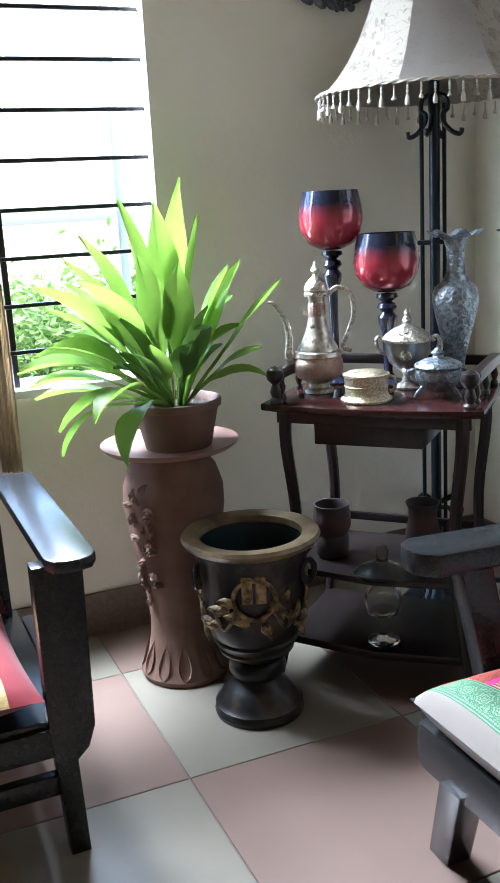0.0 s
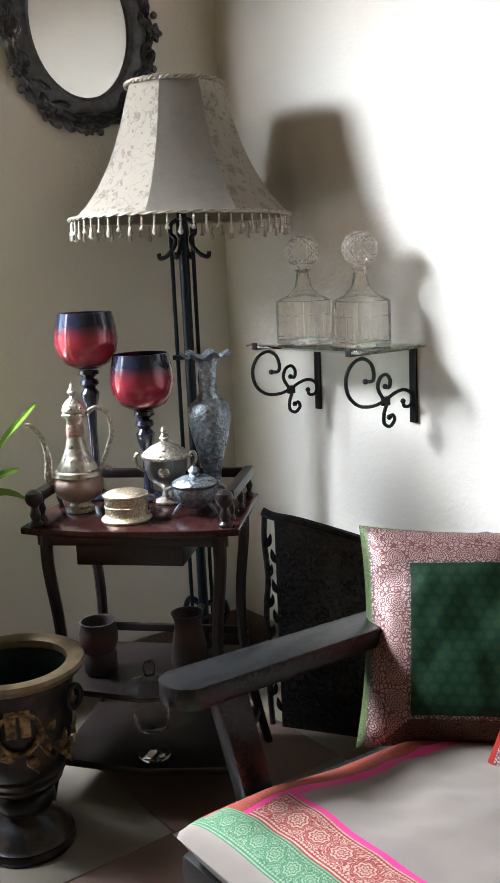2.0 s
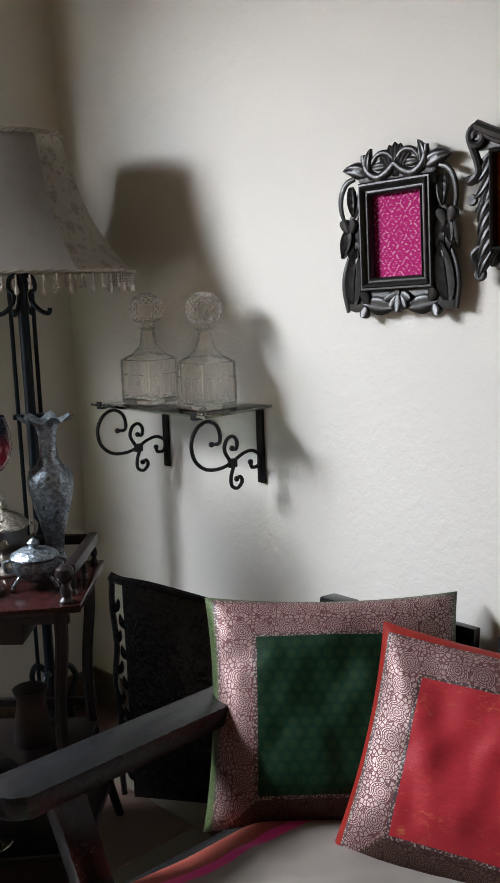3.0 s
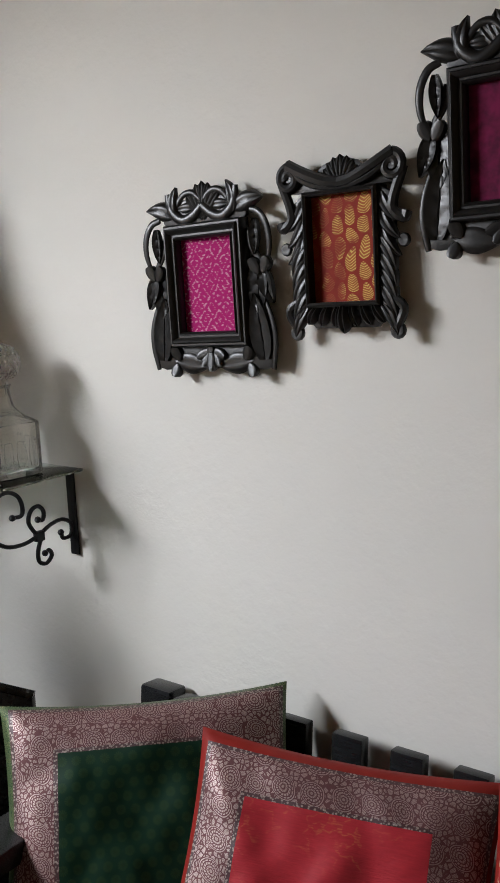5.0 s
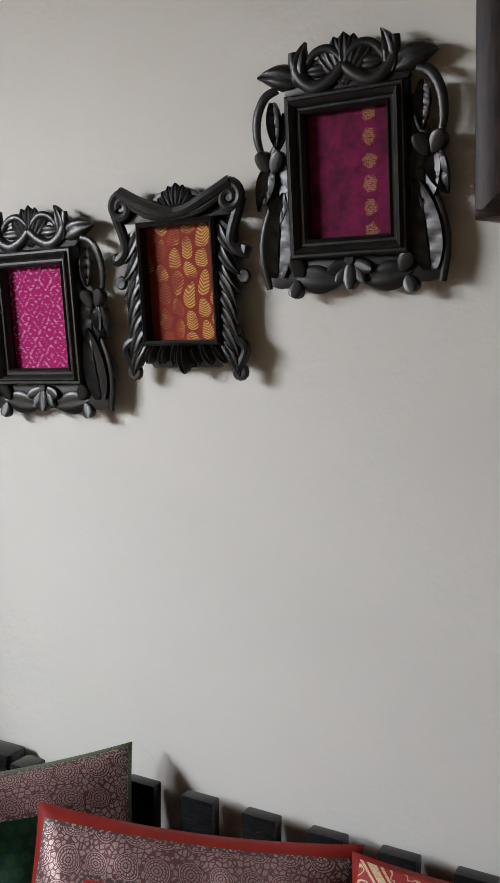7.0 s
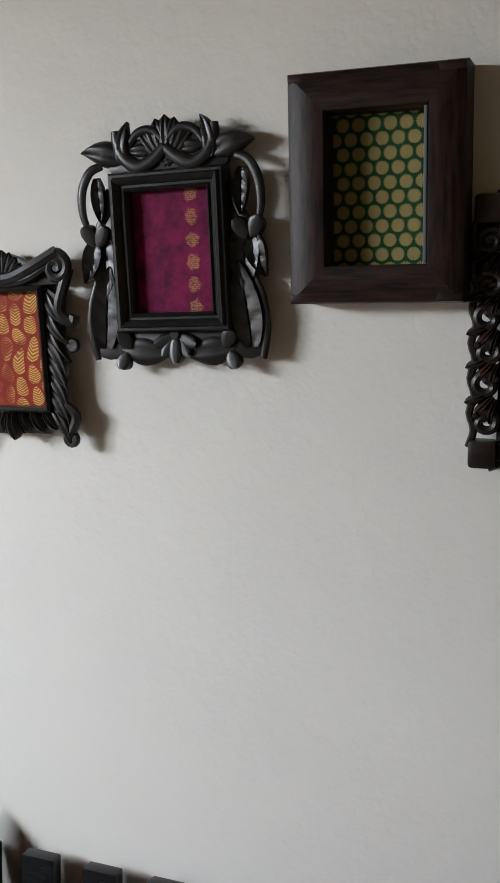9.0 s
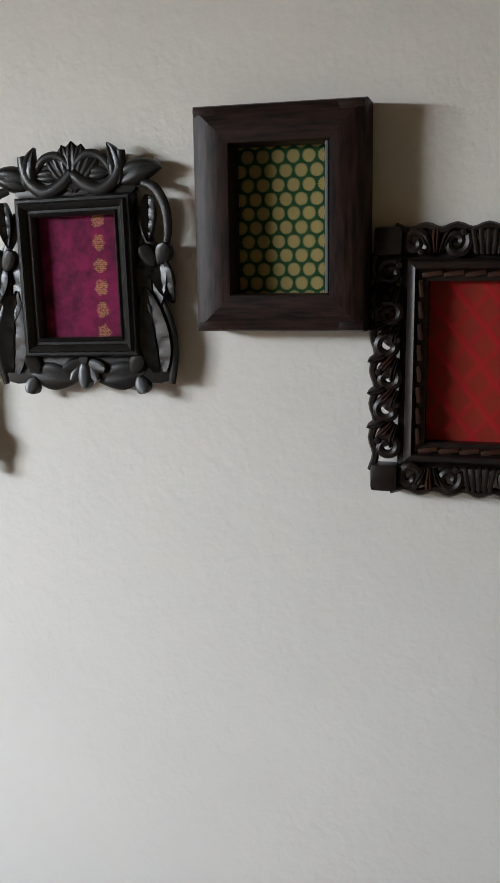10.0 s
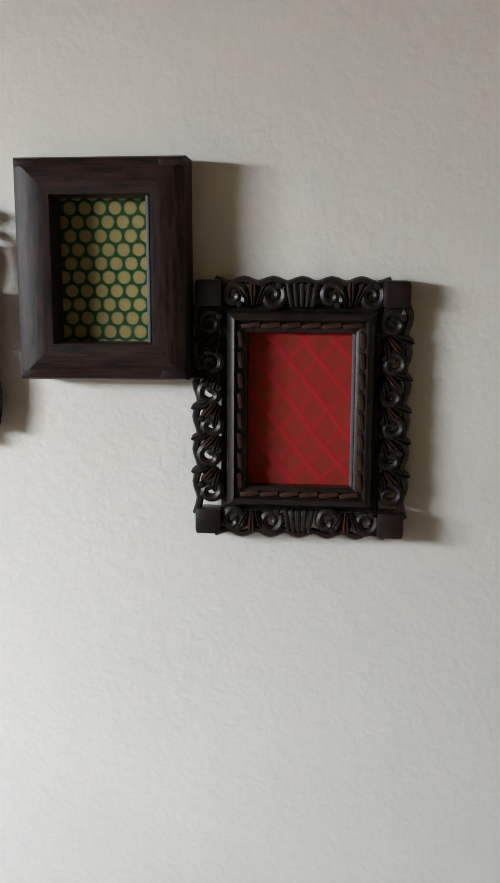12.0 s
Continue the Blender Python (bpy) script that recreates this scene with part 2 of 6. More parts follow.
single("ceiling", span(WEST - 0.2, WALL_X + 0.2, SOUTH - 0.2, WALL_Y + 0.2, CEIL, CEIL + 0.15), CEILPAINT, "unseen plain ceiling, darkened to weaken its bounce light", "ceiling", kind="structure")
floor = single("floor", span(WEST - 0.2, WALL_X + 0.2, SOUTH - 0.2, WALL_Y + 0.2, -0.1, -0.004), GROUT, "chequered floor of beige and pink tiles", "floor", kind="structure")
single("baseboard", span(WEST, WALL_X, WALL_Y - 0.012, WALL_Y - 0.0005, 0, 0.12, 0.002), SKIRT, "brown tiled skirting along the wall", "skirting", kind="structure")
single("baseboard", span(WALL_X - 0.012, WALL_X - 0.0005, SOUTH, WALL_Y - 0.013, 0, 0.12, 0.002), SKIRT, "brown tiled skirting along the wall", "skirting", kind="structure")

# window frame, bars and sill
window = thing("window_1", "tall window with black horizontal safety bars", "window", pose((WIN[0] + WIN[1]) / 2, WALL_Y, WIN[2]))
window["kind"] = "structure"
WINDOW_WHITE = Shader("white_window_paint", (0.75, 0.77, 0.78), 0.4).mat
half = (WIN[1] - WIN[0]) / 2
tall = WIN[3] - WIN[2]
part("window_sill", box(2 * half - 0.002, 0.2, 0.02, pose(0, 0.1, 0.011), 0.004), WINDOW_WHITE, window, "white window sill")
bar = part("window_bar", box(2 * half + 0.006, 0.012, 0.0105, None, 0.003), IRON, window, "black iron bar")
bar.matrix_basis = pose(0, 0.045, 0.111)
for k in range(1, 14):
    share("window_bar", bar, window, pose(0, 0.045, 0.111 + k * 0.117))
part("upright_bar", box(0.016, 0.014, tall, pose(0.24, 0.06, tall / 2 + 0.01), 0.003), IRON, window)
# Post paint darkened to the shade it has against the bright sky.
part("window_post", box(0.026, 0.03, tall, pose(half - 0.054, 0.16, tall / 2 + 0.01), 0.004), Shader("backlit_blue_grey_paint", (0.2, 0.25, 0.28), 0.5).mat, window, "pale blue-grey window post")


# ---- outdoors ----
def leafmass(name, seed, count, size, mat, label, place, spread):
    """A shrub of many small leaves on a few stems."""
    rnd = random.Random(seed)
    e = thing(name, label, "shrub", pose(*place))
    st = bmesh.new()
    for k in range(5):
        a = rnd.uniform(0, 6.28)
        tube(smooth_path([(0, 0, 0), (0.2 * math.cos(a), 0.2 * math.sin(a), spread[2] * 0.4), (0.4 * spread[0] * math.cos(a), 0.4 * spread[1] * math.sin(a), spread[2] * 0.9)], 3), [0.04, 0.035, 0.03, 0.025, 0.02, 0.015, 0.01], 5, st)
    part("trunk", st, BARK, e)
    verts, faces = [], []
    clumps = [(rnd.gauss(0, 0.4) * spread[0], rnd.gauss(0, 0.4) * spread[1], rnd.uniform(0.15, 0.85) * spread[2], rnd.uniform(0.1, 0.22)) for _ in range(28)]
    for _ in range(count):
        c = rnd.choice(clumps)
        p = Vector((c[0] + rnd.gauss(0, c[3]), c[1] + rnd.gauss(0, c[3]), max(0.05, c[2] + rnd.gauss(0, c[3] * 0.8))))
        q = Euler((rnd.uniform(-1, 1), rnd.uniform(-1, 1), rnd.uniform(0, 6.28))).to_matrix()
        i = len(verts)
        s = size * rnd.uniform(0.6, 1.4)
        for v in ((0, -1, 0), (0.4, 0, 0.1), (0, 1, 0), (-0.4, 0, 0.1)):
            verts.append(p + q @ Vector(v) * s)
        faces.append((i, i + 1, i + 2, i + 3))
    me = bpy.data.meshes.new("crown")
    me.from_pydata(verts, [], faces)
    me.materials.append(mat)
    o = new("crown", me)
    o.parent = e
    tagged(o, kind="stuff")
    return e


def leaf_shader(name, a, b, trans=0.4):
    s = Shader(name, a, 0.4)
    c = s.mix(s.noise(14, 3), a, b)
    s.set(color=c)
    tr = s.t.nodes.new("ShaderNodeBsdfTranslucent")
    s.put(tr.inputs[0], s.mix(0.5, c, (0.26, 0.42, 0.06)))
    mx = s.t.nodes.new("ShaderNodeMixShader")
    mx.inputs[0].default_value = trans
    s.t.links.new(s.b.outputs[0], mx.inputs[1])
    s.t.links.new(tr.outputs[0], mx.inputs[2])
    s.t.links.new(mx.outputs[0], s.t.nodes["Material Output"].inputs["Surface"])
    return s.mat


BARK = Shader("bark", (0.12, 0.08, 0.05), 0.9).mat
SHRUB = leaf_shader("shrub_leaves", (0.05, 0.11, 0.03), (0.1, 0.17, 0.05))
s = Shader("dry_earth", (0.3, 0.2, 0.14), 0.95)
s.set(color=s.mix(s.ramp(s.noise(6, 5), (0.4, 0.0), (0.6, 1.0)), (0.32, 0.17, 0.11), (0.3, 0.27, 0.2)))
EARTH = s.bump(s.noise(20, 5), 0.6, 0.03).mat
single("ground", span(-400, 400, WALL_Y + 0.25, 800, -0.6, -0.5), EARTH, "reddish bare earth outside the window", "ground", kind="structure")
for k, (x, y, h) in enumerate(((0.9, 6.4, 1.15), (1.7, 7.2, 1.35), (2.8, 8.2, 1.3), (0.3, 8.0, 1.3))):
    leafmass("shrub", k + 3, 5200, 0.045, SHRUB, "sunlit green leafy shrub in the garden", (x, y, -0.5), (0.9, 0.8, h))

# ---- the side table ----
TABLE_Z = 0.68
TABLE_DARK = dark_wood("blackened_table_wood", (0.009, 0.007, 0.0075), (0.018, 0.012, 0.012), 0.3)
table = thing("side_table", "dark mahogany tiered side table with gallery rails", "table", pose(1.118, 1.832, 0, 0, 0, -47))
top = [(-0.25, -0.165), (-0.2, -0.18), (-0.1, -0.194), (0, -0.198), (0.1, -0.194), (0.2, -0.18), (0.25, -0.165), (0.24, 0.15), (-0.24, 0.15)]
part("tabletop", slab(top, TABLE_Z - 0.018, TABLE_Z, 0.006), MAHOGANY, table)
part("apron", box(0.44, 0.015, 0.03, pose(0, -0.14, TABLE_Z - 0.034), 0.003), TABLE_DARK, table)
part("apron", box(0.44, 0.015, 0.03, pose(0, 0.13, TABLE_Z - 0.034), 0.003), TABLE_DARK, table)
part("drawer", box(0.25, 0.25, 0.08, pose(-0.01, -0.01, TABLE_Z - 0.058), 0.004), TABLE_DARK, table, "shallow dark drawer")
part("back_rail", box(0.42, 0.018, 0.024, pose(0, 0.138, TABLE_Z + 0.055), 0.006), TABLE_DARK, table)
for sx in (-1, 1):
    part("side_rail", box(0.026, 0.26, 0.026, pose(sx * 0.222, 0.01, TABLE_Z + 0.06), 0.008), TABLE_DARK, table, "rounded gallery rail")
    for y in (0.125, 0.01, -0.1):
        part("spindle", lathe([(0.009, 0), (0.009, 0.006), (0.005, 0.012), (0.009, 0.026), (0.005, 0.04), (0.008, 0.048)], 12, pose(sx * 0.222, y, TABLE_Z)), TABLE_DARK, table)
    part("finial", lathe([(0.016, 0), (0.016, 0.006), (0.009, 0.012), (0.013, 0.024), (0.01, 0.034), (0.008, 0.042), (0.018, 0.052), (0.021, 0.063), (0.018, 0.074), (0.008, 0.081), (0, 0.083)], 16, pose(sx * 0.218, -0.15, TABLE_Z)), TABLE_DARK, table, "turned ball finial")
for sx in (-1, 1):
    for sy in (-1, 1):
        leg = smooth_path([(sx * 0.2, sy * 0.14, TABLE_Z - 0.02), (sx * 0.2, sy * 0.145, 0.58), (sx * 0.185, sy * 0.14, 0.42), (sx * 0.19, sy * 0.14, 0.26), (sx * 0.215, sy * 0.16, 0.1), (sx * 0.235, sy * 0.175, 0.0)], 4)
        part("leg", tube(leg, [0.015 - 0.004 * i / len(leg) for i in range(len(leg))], 8), TABLE_DARK, table)
part("lower_shelf", slab([(-0.2, -0.13), (0, -0.16), (0.2, -0.13), (0.2, 0.15), (-0.2, 0.15)], 0.262, 0.278, 0.004), TABLE_DARK, table)
part("shelf_rail", box(0.4, 0.014, 0.02, pose(0, 0.15, 0.32), 0.004), TABLE_DARK, table)
part("bottom_shelf", slab([(-0.22, -0.14), (0, -0.17), (0.22, -0.14), (0.22, 0.16), (-0.22, 0.16)], 0.085, 0.105, 0.004), TABLE_DARK, table)


def silver(name, color, scale, dark=(0.05, 0.045, 0.04), depth=0.002, rough=0.34):
    """Embossed silver with tarnish in the hollows."""
    s = Shader(name, color, rough, 1.0)
    v = s.voronoi(scale)
    w = s.m("SINE", s.m("MULTIPLY", s.noise(scale * 0.7, 2), 24.0))
    h = s.m("ADD", s.m("MULTIPLY", w, 0.35), v)
    s.set(color=s.mix(s.ramp(h, (0.1, 0.0), (0.75, 1.0)), color, s.mix(0.5, color, dark)), rough=s.ramp(s.noise(80, 3), (0.3, rough * 0.7), (0.7, rough * 1.7)))
    return s.bump(h, 0.55, depth).mat


SILVER = silver("old_silver", (0.62, 0.58, 0.5), 130)
SILVER_PLAIN = silver("smooth_old_silver", (0.66, 0.61, 0.54), 30, depth=0.0003)
SILVER_GOLD = silver("gilded_silver_filigree", (0.72, 0.62, 0.44), 210)
SILVER_BLUE = silver("blue_grey_embossed_silver", (0.34, 0.4, 0.46), 95, depth=0.0025)
ENAMEL = brocade("red_enamel_flowers", (0.2, 0.03, 0.03), (0.6, 0.56, 0.48), 60, 0.85, 0.3, metal=1.0)


def on(x, y, z=TABLE_Z, rz=0.0):
    return pose(x, y, z, 0, 0, rz)


FACE = -38.0  # turn that brings a thing's sides square to the view
jug = thing("coffee_jug", "tall silver Turkish coffee jug with red enamel flowers", "jug", on(0.993, 1.932, rz=FACE + 15))
part("foot", lathe([(0, 0.001), (0.034, 0.001), (0.034, 0.01), (0.026, 0.014), (0.025, 0.024), (0.032, 0.028)], 24), SILVER, jug)
part("belly", lathe([(0.032, 0.028), (0.05, 0.038), (0.058, 0.055), (0.058, 0.075), (0.052, 0.085)], 28), ENAMEL, jug, "silver belly with red enamel roses")
part("body", lathe([(0.052, 0.085), (0.056, 0.088), (0.054, 0.098), (0.047, 0.101), (0.046, 0.108), (0.036, 0.125), (0.026, 0.15), (0.019, 0.18), (0.017, 0.21), (0.02, 0.225)], 28), SILVER_PLAIN, jug)
part("medallion", lathe([(0.0185, 0.175), (0.0205, 0.185), (0.0205, 0.2), (0.019, 0.21)], 16), ENAMEL, jug, "red enamel medallion")
part("lid", lathe([(0.027, 0.226), (0.028, 0.232), (0.024, 0.236), (0.027, 0.24), (0.025, 0.252), (0.015, 0.264), (0.007, 0.27), (0.006, 0.276), (0.011, 0.284), (0.006, 0.292), (0.002, 0.305), (0, 0.306)], 24), SILVER, jug)
part("spout", tube(smooth_path([(-0.05, 0, 0.06), (-0.068, 0, 0.085), (-0.066, 0, 0.13), (-0.074, 0, 0.175), (-0.098, 0, 0.212), (-0.112, 0, 0.216)], 5), [0.012 - 0.009 * i / 25 for i in range(26)], 8), SILVER, jug, "thin curved spout")
part("handle", tube(smooth_path([(0.022, 0, 0.225), (0.05, 0, 0.243), (0.078, 0, 0.228), (0.085, 0, 0.18), (0.07, 0, 0.135), (0.058, 0, 0.105), (0.078, 0, 0.095)], 6), 0.0055, 8), SILVER, jug, "scrolled handle")

box_ = thing("filigree_box", "round gilded silver filigree box with flared foot", "box", on(1.032, 1.78) @ Matrix.Scale(0.92, 4))
part("body", lathe([(0, 0.001), (0.062, 0.001), (0.063, 0.006), (0.055, 0.012), (0.052, 0.02), (0.052, 0.036), (0.054, 0.038), (0.052, 0.04), (0.053, 0.06), (0.056, 0.062), (0.056, 0.066), (0.051, 0.067)], 36), SILVER_GOLD, box_)
part("lid", lathe([(0.05, 0.0665), (0.045, 0.071), (0.02, 0.073), (0, 0.0735)], 32), SILVER_GOLD, box_)
part("handle", tube(smooth_path([(0.052, 0, 0.058), (0.066, 0, 0.056), (0.07, 0, 0.038), (0.064, 0, 0.024), (0.056, 0, 0.022)], 5), 0.004, 8, m=pose(0, 0, 0, 0, 0, FACE + 5)), SILVER_GOLD, box_)

bowl = thing("sugar_bowl", "lidded pewter sugar bowl on a pedestal foot", "bowl", on(1.182, 1.845, rz=FACE))
part("foot", lathe([(0, 0.001), (0.034, 0.001), (0.034, 0.006), (0.014, 0.016), (0.011, 0.03), (0.016, 0.04), (0.03, 0.05)], 24), SILVER_PLAIN, bowl)
part("body", lathe([(0.03, 0.05), (0.043, 0.062), (0.05, 0.085), (0.052, 0.108), (0.055, 0.112)], 32, wave=lambda a, k: 1 + 0.02 * math.cos(12 * a)), Shader("grey_pewter", (0.28, 0.28, 0.27), 0.35, 0.9).mat, bowl)
part("medallion", lathe([(0, 0.052), (0.01, 0.051), (0.014, 0.047), (0.016, 0.045)], 16, pose(0, 0, 0.085, 90, 0, 0)), SILVER, bowl)
part("lid", lathe([(0.057, 0.112), (0.058, 0.118), (0.052, 0.126), (0.035, 0.139), (0.015, 0.148), (0.008, 0.153), (0.012, 0.158), (0.009, 0.165), (0.006, 0.17), (0.008, 0.176), (0.004, 0.184), (0, 0.187)], 28), SILVER, bowl)
for sx in (-1, 1):
    part("handle", tube(smooth_path([(sx * 0.05, 0, 0.08), (sx * 0.066, 0, 0.09), (sx * 0.073, 0, 0.108), (sx * 0.068, 0, 0.122), (sx * 0.058, 0, 0.118), (sx * 0.062, 0, 0.11)], 4), 0.0045, 8), SILVER, bowl, "beaded scroll handle")

pot = thing("silver_pot", "small bluish embossed silver pot on three feet", "bowl", on(1.174, 1.71, rz=FACE) @ Matrix.Scale(1.12, 4))
part("body", lathe([(0, 0.012), (0.018, 0.013), (0.036, 0.026), (0.044, 0.043), (0.042, 0.056), (0.046, 0.062), (0.043, 0.064)], 28, wave=lambda a, k: 1 + 0.025 * math.cos(9 * a)), SILVER_BLUE, pot)
part("lid", lathe([(0.047, 0.064), (0.045, 0.068), (0.03, 0.076), (0.012, 0.08), (0.01, 0.084), (0.013, 0.09), (0.006, 0.097), (0, 0.1)], 24), SILVER_BLUE, pot)
for k in range(3):
    a = radians(90 + 120 * k)
    part("foot", tube(smooth_path([(0.032 * math.cos(a), 0.032 * math.sin(a), 0.026), (0.045 * math.cos(a), 0.045 * math.sin(a), 0.012), (0.05 * math.cos(a), 0.05 * math.sin(a), 0.004)], 4), 0.004, 6), SILVER_BLUE, pot)
for sx in (-1, 1):
    part("handle", tube(smooth_path([(sx * 0.042, 0, 0.03), (sx * 0.056, 0, 0.036), (sx * 0.058, 0, 0.052), (sx * 0.046, 0, 0.056)], 4), 0.0035, 6), SILVER_BLUE, pot)

vase = thing("silver_vase", "slender embossed blue-grey silver vase with ruffled rim", "vase", on(1.293, 1.812) @ Matrix.Diagonal((1.14, 1.14, 1.06, 1)))
part("body", lathe([(0, 0.001), (0.034, 0.001), (0.035, 0.006), (0.024, 0.014), (0.018, 0.03), (0.02, 0.06), (0.028, 0.1), (0.038, 0.14), (0.046, 0.18), (0.047, 0.2), (0.042, 0.216), (0.028, 0.228), (0.02, 0.242), (0.017, 0.27), (0.019, 0.3), (0.024, 0.318)], 36), SILVER_BLUE, vase)
rim = lathe([(0.021, 0.312), (0.028, 0.322), (0.05, 0.33), (0.051, 0.332), (0.029, 0.325), (0.022, 0.317)], 48, wave=lambda a, k: 1 + (0.14 if k in (2, 3) else 0.03) * math.cos(7 * a))
for v in rim.verts:
    if v.co.xy.length > 0.038:
        v.co.z += 0.007 * math.cos(7 * math.atan2(v.co.y, v.co.x) + 0.6)
part("rim", rim, SILVER_BLUE, vase, "ruffled rim")


def goblet_glass():
    s = Shader("red_to_blue_lustre_glass", (0.3, 0.02, 0.04), 0.16, 0.35)
    z = s.m("ADD", s.xyz()[2], s.m("MULTIPLY", s.noise(18, 3), 0.018))
    s.set(color=s.ramp(z, (0.30, (0.03, 0.008, 0.012)), (0.325, (0.34, 0.025, 0.045)), (0.368, (0.34, 0.03, 0.055)), (0.405, (0.022, 0.026, 0.05))), coat=0.6)
    return s.mat


GLASS_RED = goblet_glass()
STEM = Shader("dark_blue_lacquered_stem", (0.013, 0.015, 0.03), 0.2).set(coat=0.5).mat


def goblet(m, label, cut):
    """cut: metres by which the stem is shorter than the tall one."""
    g = thing("goblet", label, "goblet", m, "red goblets")
    up = 0.035 - cut
    part("stem", lathe([(0, 0.001), (0.05, 0.001), (0.05, 0.006), (0.02, 0.016), (0.011, 0.03), (0.011, 0.14 + up), (0.013, 0.19 + up), (0.021, 0.215 + up), (0.023, 0.23 + up), (0.014, 0.242 + up), (0.024, 0.252 + up), (0.02, 0.262 + up), (0.011, 0.266 + up), (0.026, 0.276 + up), (0.024, 0.285 + up), (0, 0.287 + up)], 24), STEM, g)
    c = part("cup", lathe([(0.0, 0.287), (0.03, 0.29), (0.055, 0.303), (0.072, 0.33), (0.077, 0.358), (0.074, 0.39), (0.066, 0.425), (0.064, 0.425), (0.071, 0.39), (0.074, 0.358), (0.069, 0.331), (0.05, 0.308), (0, 0.295)], 40), GLASS_RED, g, "red glass cup fading to smoky blue at the rim")
    c.matrix_basis = pose(0, 0, up)
    return g


goblet(on(1.085, 2.02), "tall red and blue lustre glass goblet on turned stem", 0.0)
goblet(on(1.172, 1.915), "shorter red and blue lustre glass goblet on turned stem", 0.102)

TERRA = Shader("dark_terracotta", (0.05, 0.025, 0.02), 0.6)
glaze = TERRA.m("ADD", TERRA.xyz()[2], TERRA.m("MULTIPLY", TERRA.m("SUBTRACT", TERRA.noise(40, 3), 0.5), 0.03))
glaze = TERRA.ramp(glaze, (0.055, (0.02, 0.016, 0.016)), (0.072, (0.075, 0.028, 0.018)), (0.1, (0.08, 0.03, 0.02)), (0.118, (0.022, 0.019, 0.021)))
TERRA.set(color=TERRA.mix(TERRA.noise(30, 4), glaze, (0.03, 0.02, 0.018)))
TERRA = TERRA.mat
cup = [(0, 0.001), (0.034, 0.001), (0.04, 0.01), (0.041, 0.05), (0.037, 0.058), (0.04, 0.062), (0.046, 0.08), (0.046, 0.105), (0.041, 0.125), (0.044, 0.132), (0.04, 0.132), (0.037, 0.12), (0.04, 0.1), (0.036, 0.02), (0, 0.015)]
single("mug", lathe(cup, 28), TERRA, "dark terracotta beaker with ridged foot on lower shelf", "mug", on(1.0, 1.905, 0.278))
mug = thing("mug", "dark brown pottery mug with looped handle on lower shelf", "mug", on(1.19, 1.8, 0.278, FACE))
part("body", lathe([(0, 0.001), (0.044, 0.001), (0.046, 0.01), (0.043, 0.05), (0.034, 0.09), (0.034, 0.115), (0.041, 0.132), (0.038, 0.132), (0.031, 0.11), (0.03, 0.09), (0.038, 0.05), (0.04, 0.012), (0, 0.008)], 28), TERRA, mug)
part("handle", tube(smooth_path([(0.034, 0, 0.115), (0.058, 0, 0.12), (0.07, 0, 0.1), (0.06, 0, 0.075), (0.055, 0, 0.05), (0.043, 0, 0.035)], 5), 0.005, 8), TERRA, mug)


def clear_glass(name, tint=(1, 1, 1), rough=0.02):
    s = Shader(name, tint, rough)
    s.set(trans=1.0, ior=1.33)
    return s


GLASS = clear_glass("clear_glass").mat
# Footed glass jar with a lid; it gives no light.
jar = thing("glass_oil_lamp", "clear glass footed jar with lid on bottom shelf", "jar", on(1.045, 1.75, 0.105) @ Matrix.Scale(1.25, 4))
part("bowl", lathe([(0.0, 0.001), (0.03, 0.001), (0.03, 0.005), (0.008, 0.015), (0.008, 0.05), (0.03, 0.06), (0.036, 0.085), (0.03, 0.11), (0.018, 0.12), (0.014, 0.118), (0.026, 0.106), (0.031, 0.085), (0.026, 0.064), (0, 0.058)], 28), GLASS, jar)
part("lid", lathe([(0.012, 0.13), (0.05, 0.134), (0.053, 0.138), (0.04, 0.15), (0.014, 0.158), (0.01, 0.165), (0.012, 0.18), (0.008, 0.19), (0, 0.192)], 28), GLASS, jar, "shallow glass lid with knob")

# ---- floor lamp ----
LAMP = (1.408, 2.062)
lamp = thing("floor_lamp", "black iron floor lamp with beaded brocade bell shade", "lamp", pose(*LAMP, 0, 0, 0, -36))
LAMP_IRON = Shader("blue_black_lamp_iron", (0.012, 0.018, 0.024), 0.35, 0.7).mat
part("base", lathe([(0, 0.001), (0.1, 0.001), (0.1, 0.012), (0.03, 0.025), (0.015, 0.05)], 28), LAMP_IRON, lamp)
part("column", tube([(0, 0, 0.02), (0, 0, 1.68)], 0.014, 12), LAMP_IRON, lamp)
for x, y in ((-0.032, 0.01), (0.024, 0.02)):
    part("rod", tube([(x, y, 0.03), (x, y, 1.34)], 0.0055, 8), LAMP_IRON, lamp)
for a in (20, 140, 260):
    foot = smooth_path([(0.012, 0, 0.3), (0.05, 0, 0.31), (0.07, 0, 0.27), (0.05, 0, 0.22), (0.06, 0, 0.14), (0.12, 0, 0.07), (0.19, 0, 0.05), (0.225, 0, 0.075), (0.21, 0, 0.1), (0.185, 0, 0.09)], 5)
    part("foot", tube(foot, 0.008, 8, m=pose(0, 0, 0, 0, 0, a)), LAMP_IRON, lamp, "scrolled iron foot")
part("clip", box(0.09, 0.03, 0.012, pose(0, 0.005, 1.0), 0.003), LAMP_IRON, lamp)
for a in (0, 90, 180, 270):
    hook = smooth_path([(0.012, 0, 1.36), (0.03, 0, 1.35), (0.034, 0, 1.325), (0.022, 0, 1.312), (0.026, 0, 1.29), (0.046, 0, 1.268), (0.066, 0, 1.262), (0.07, 0, 1.275)], 5)
    part("hook", tube(hook, 0.006, 8, m=pose(0, 0, 0, 0, 0, a - 15)), LAMP_IRON, lamp)
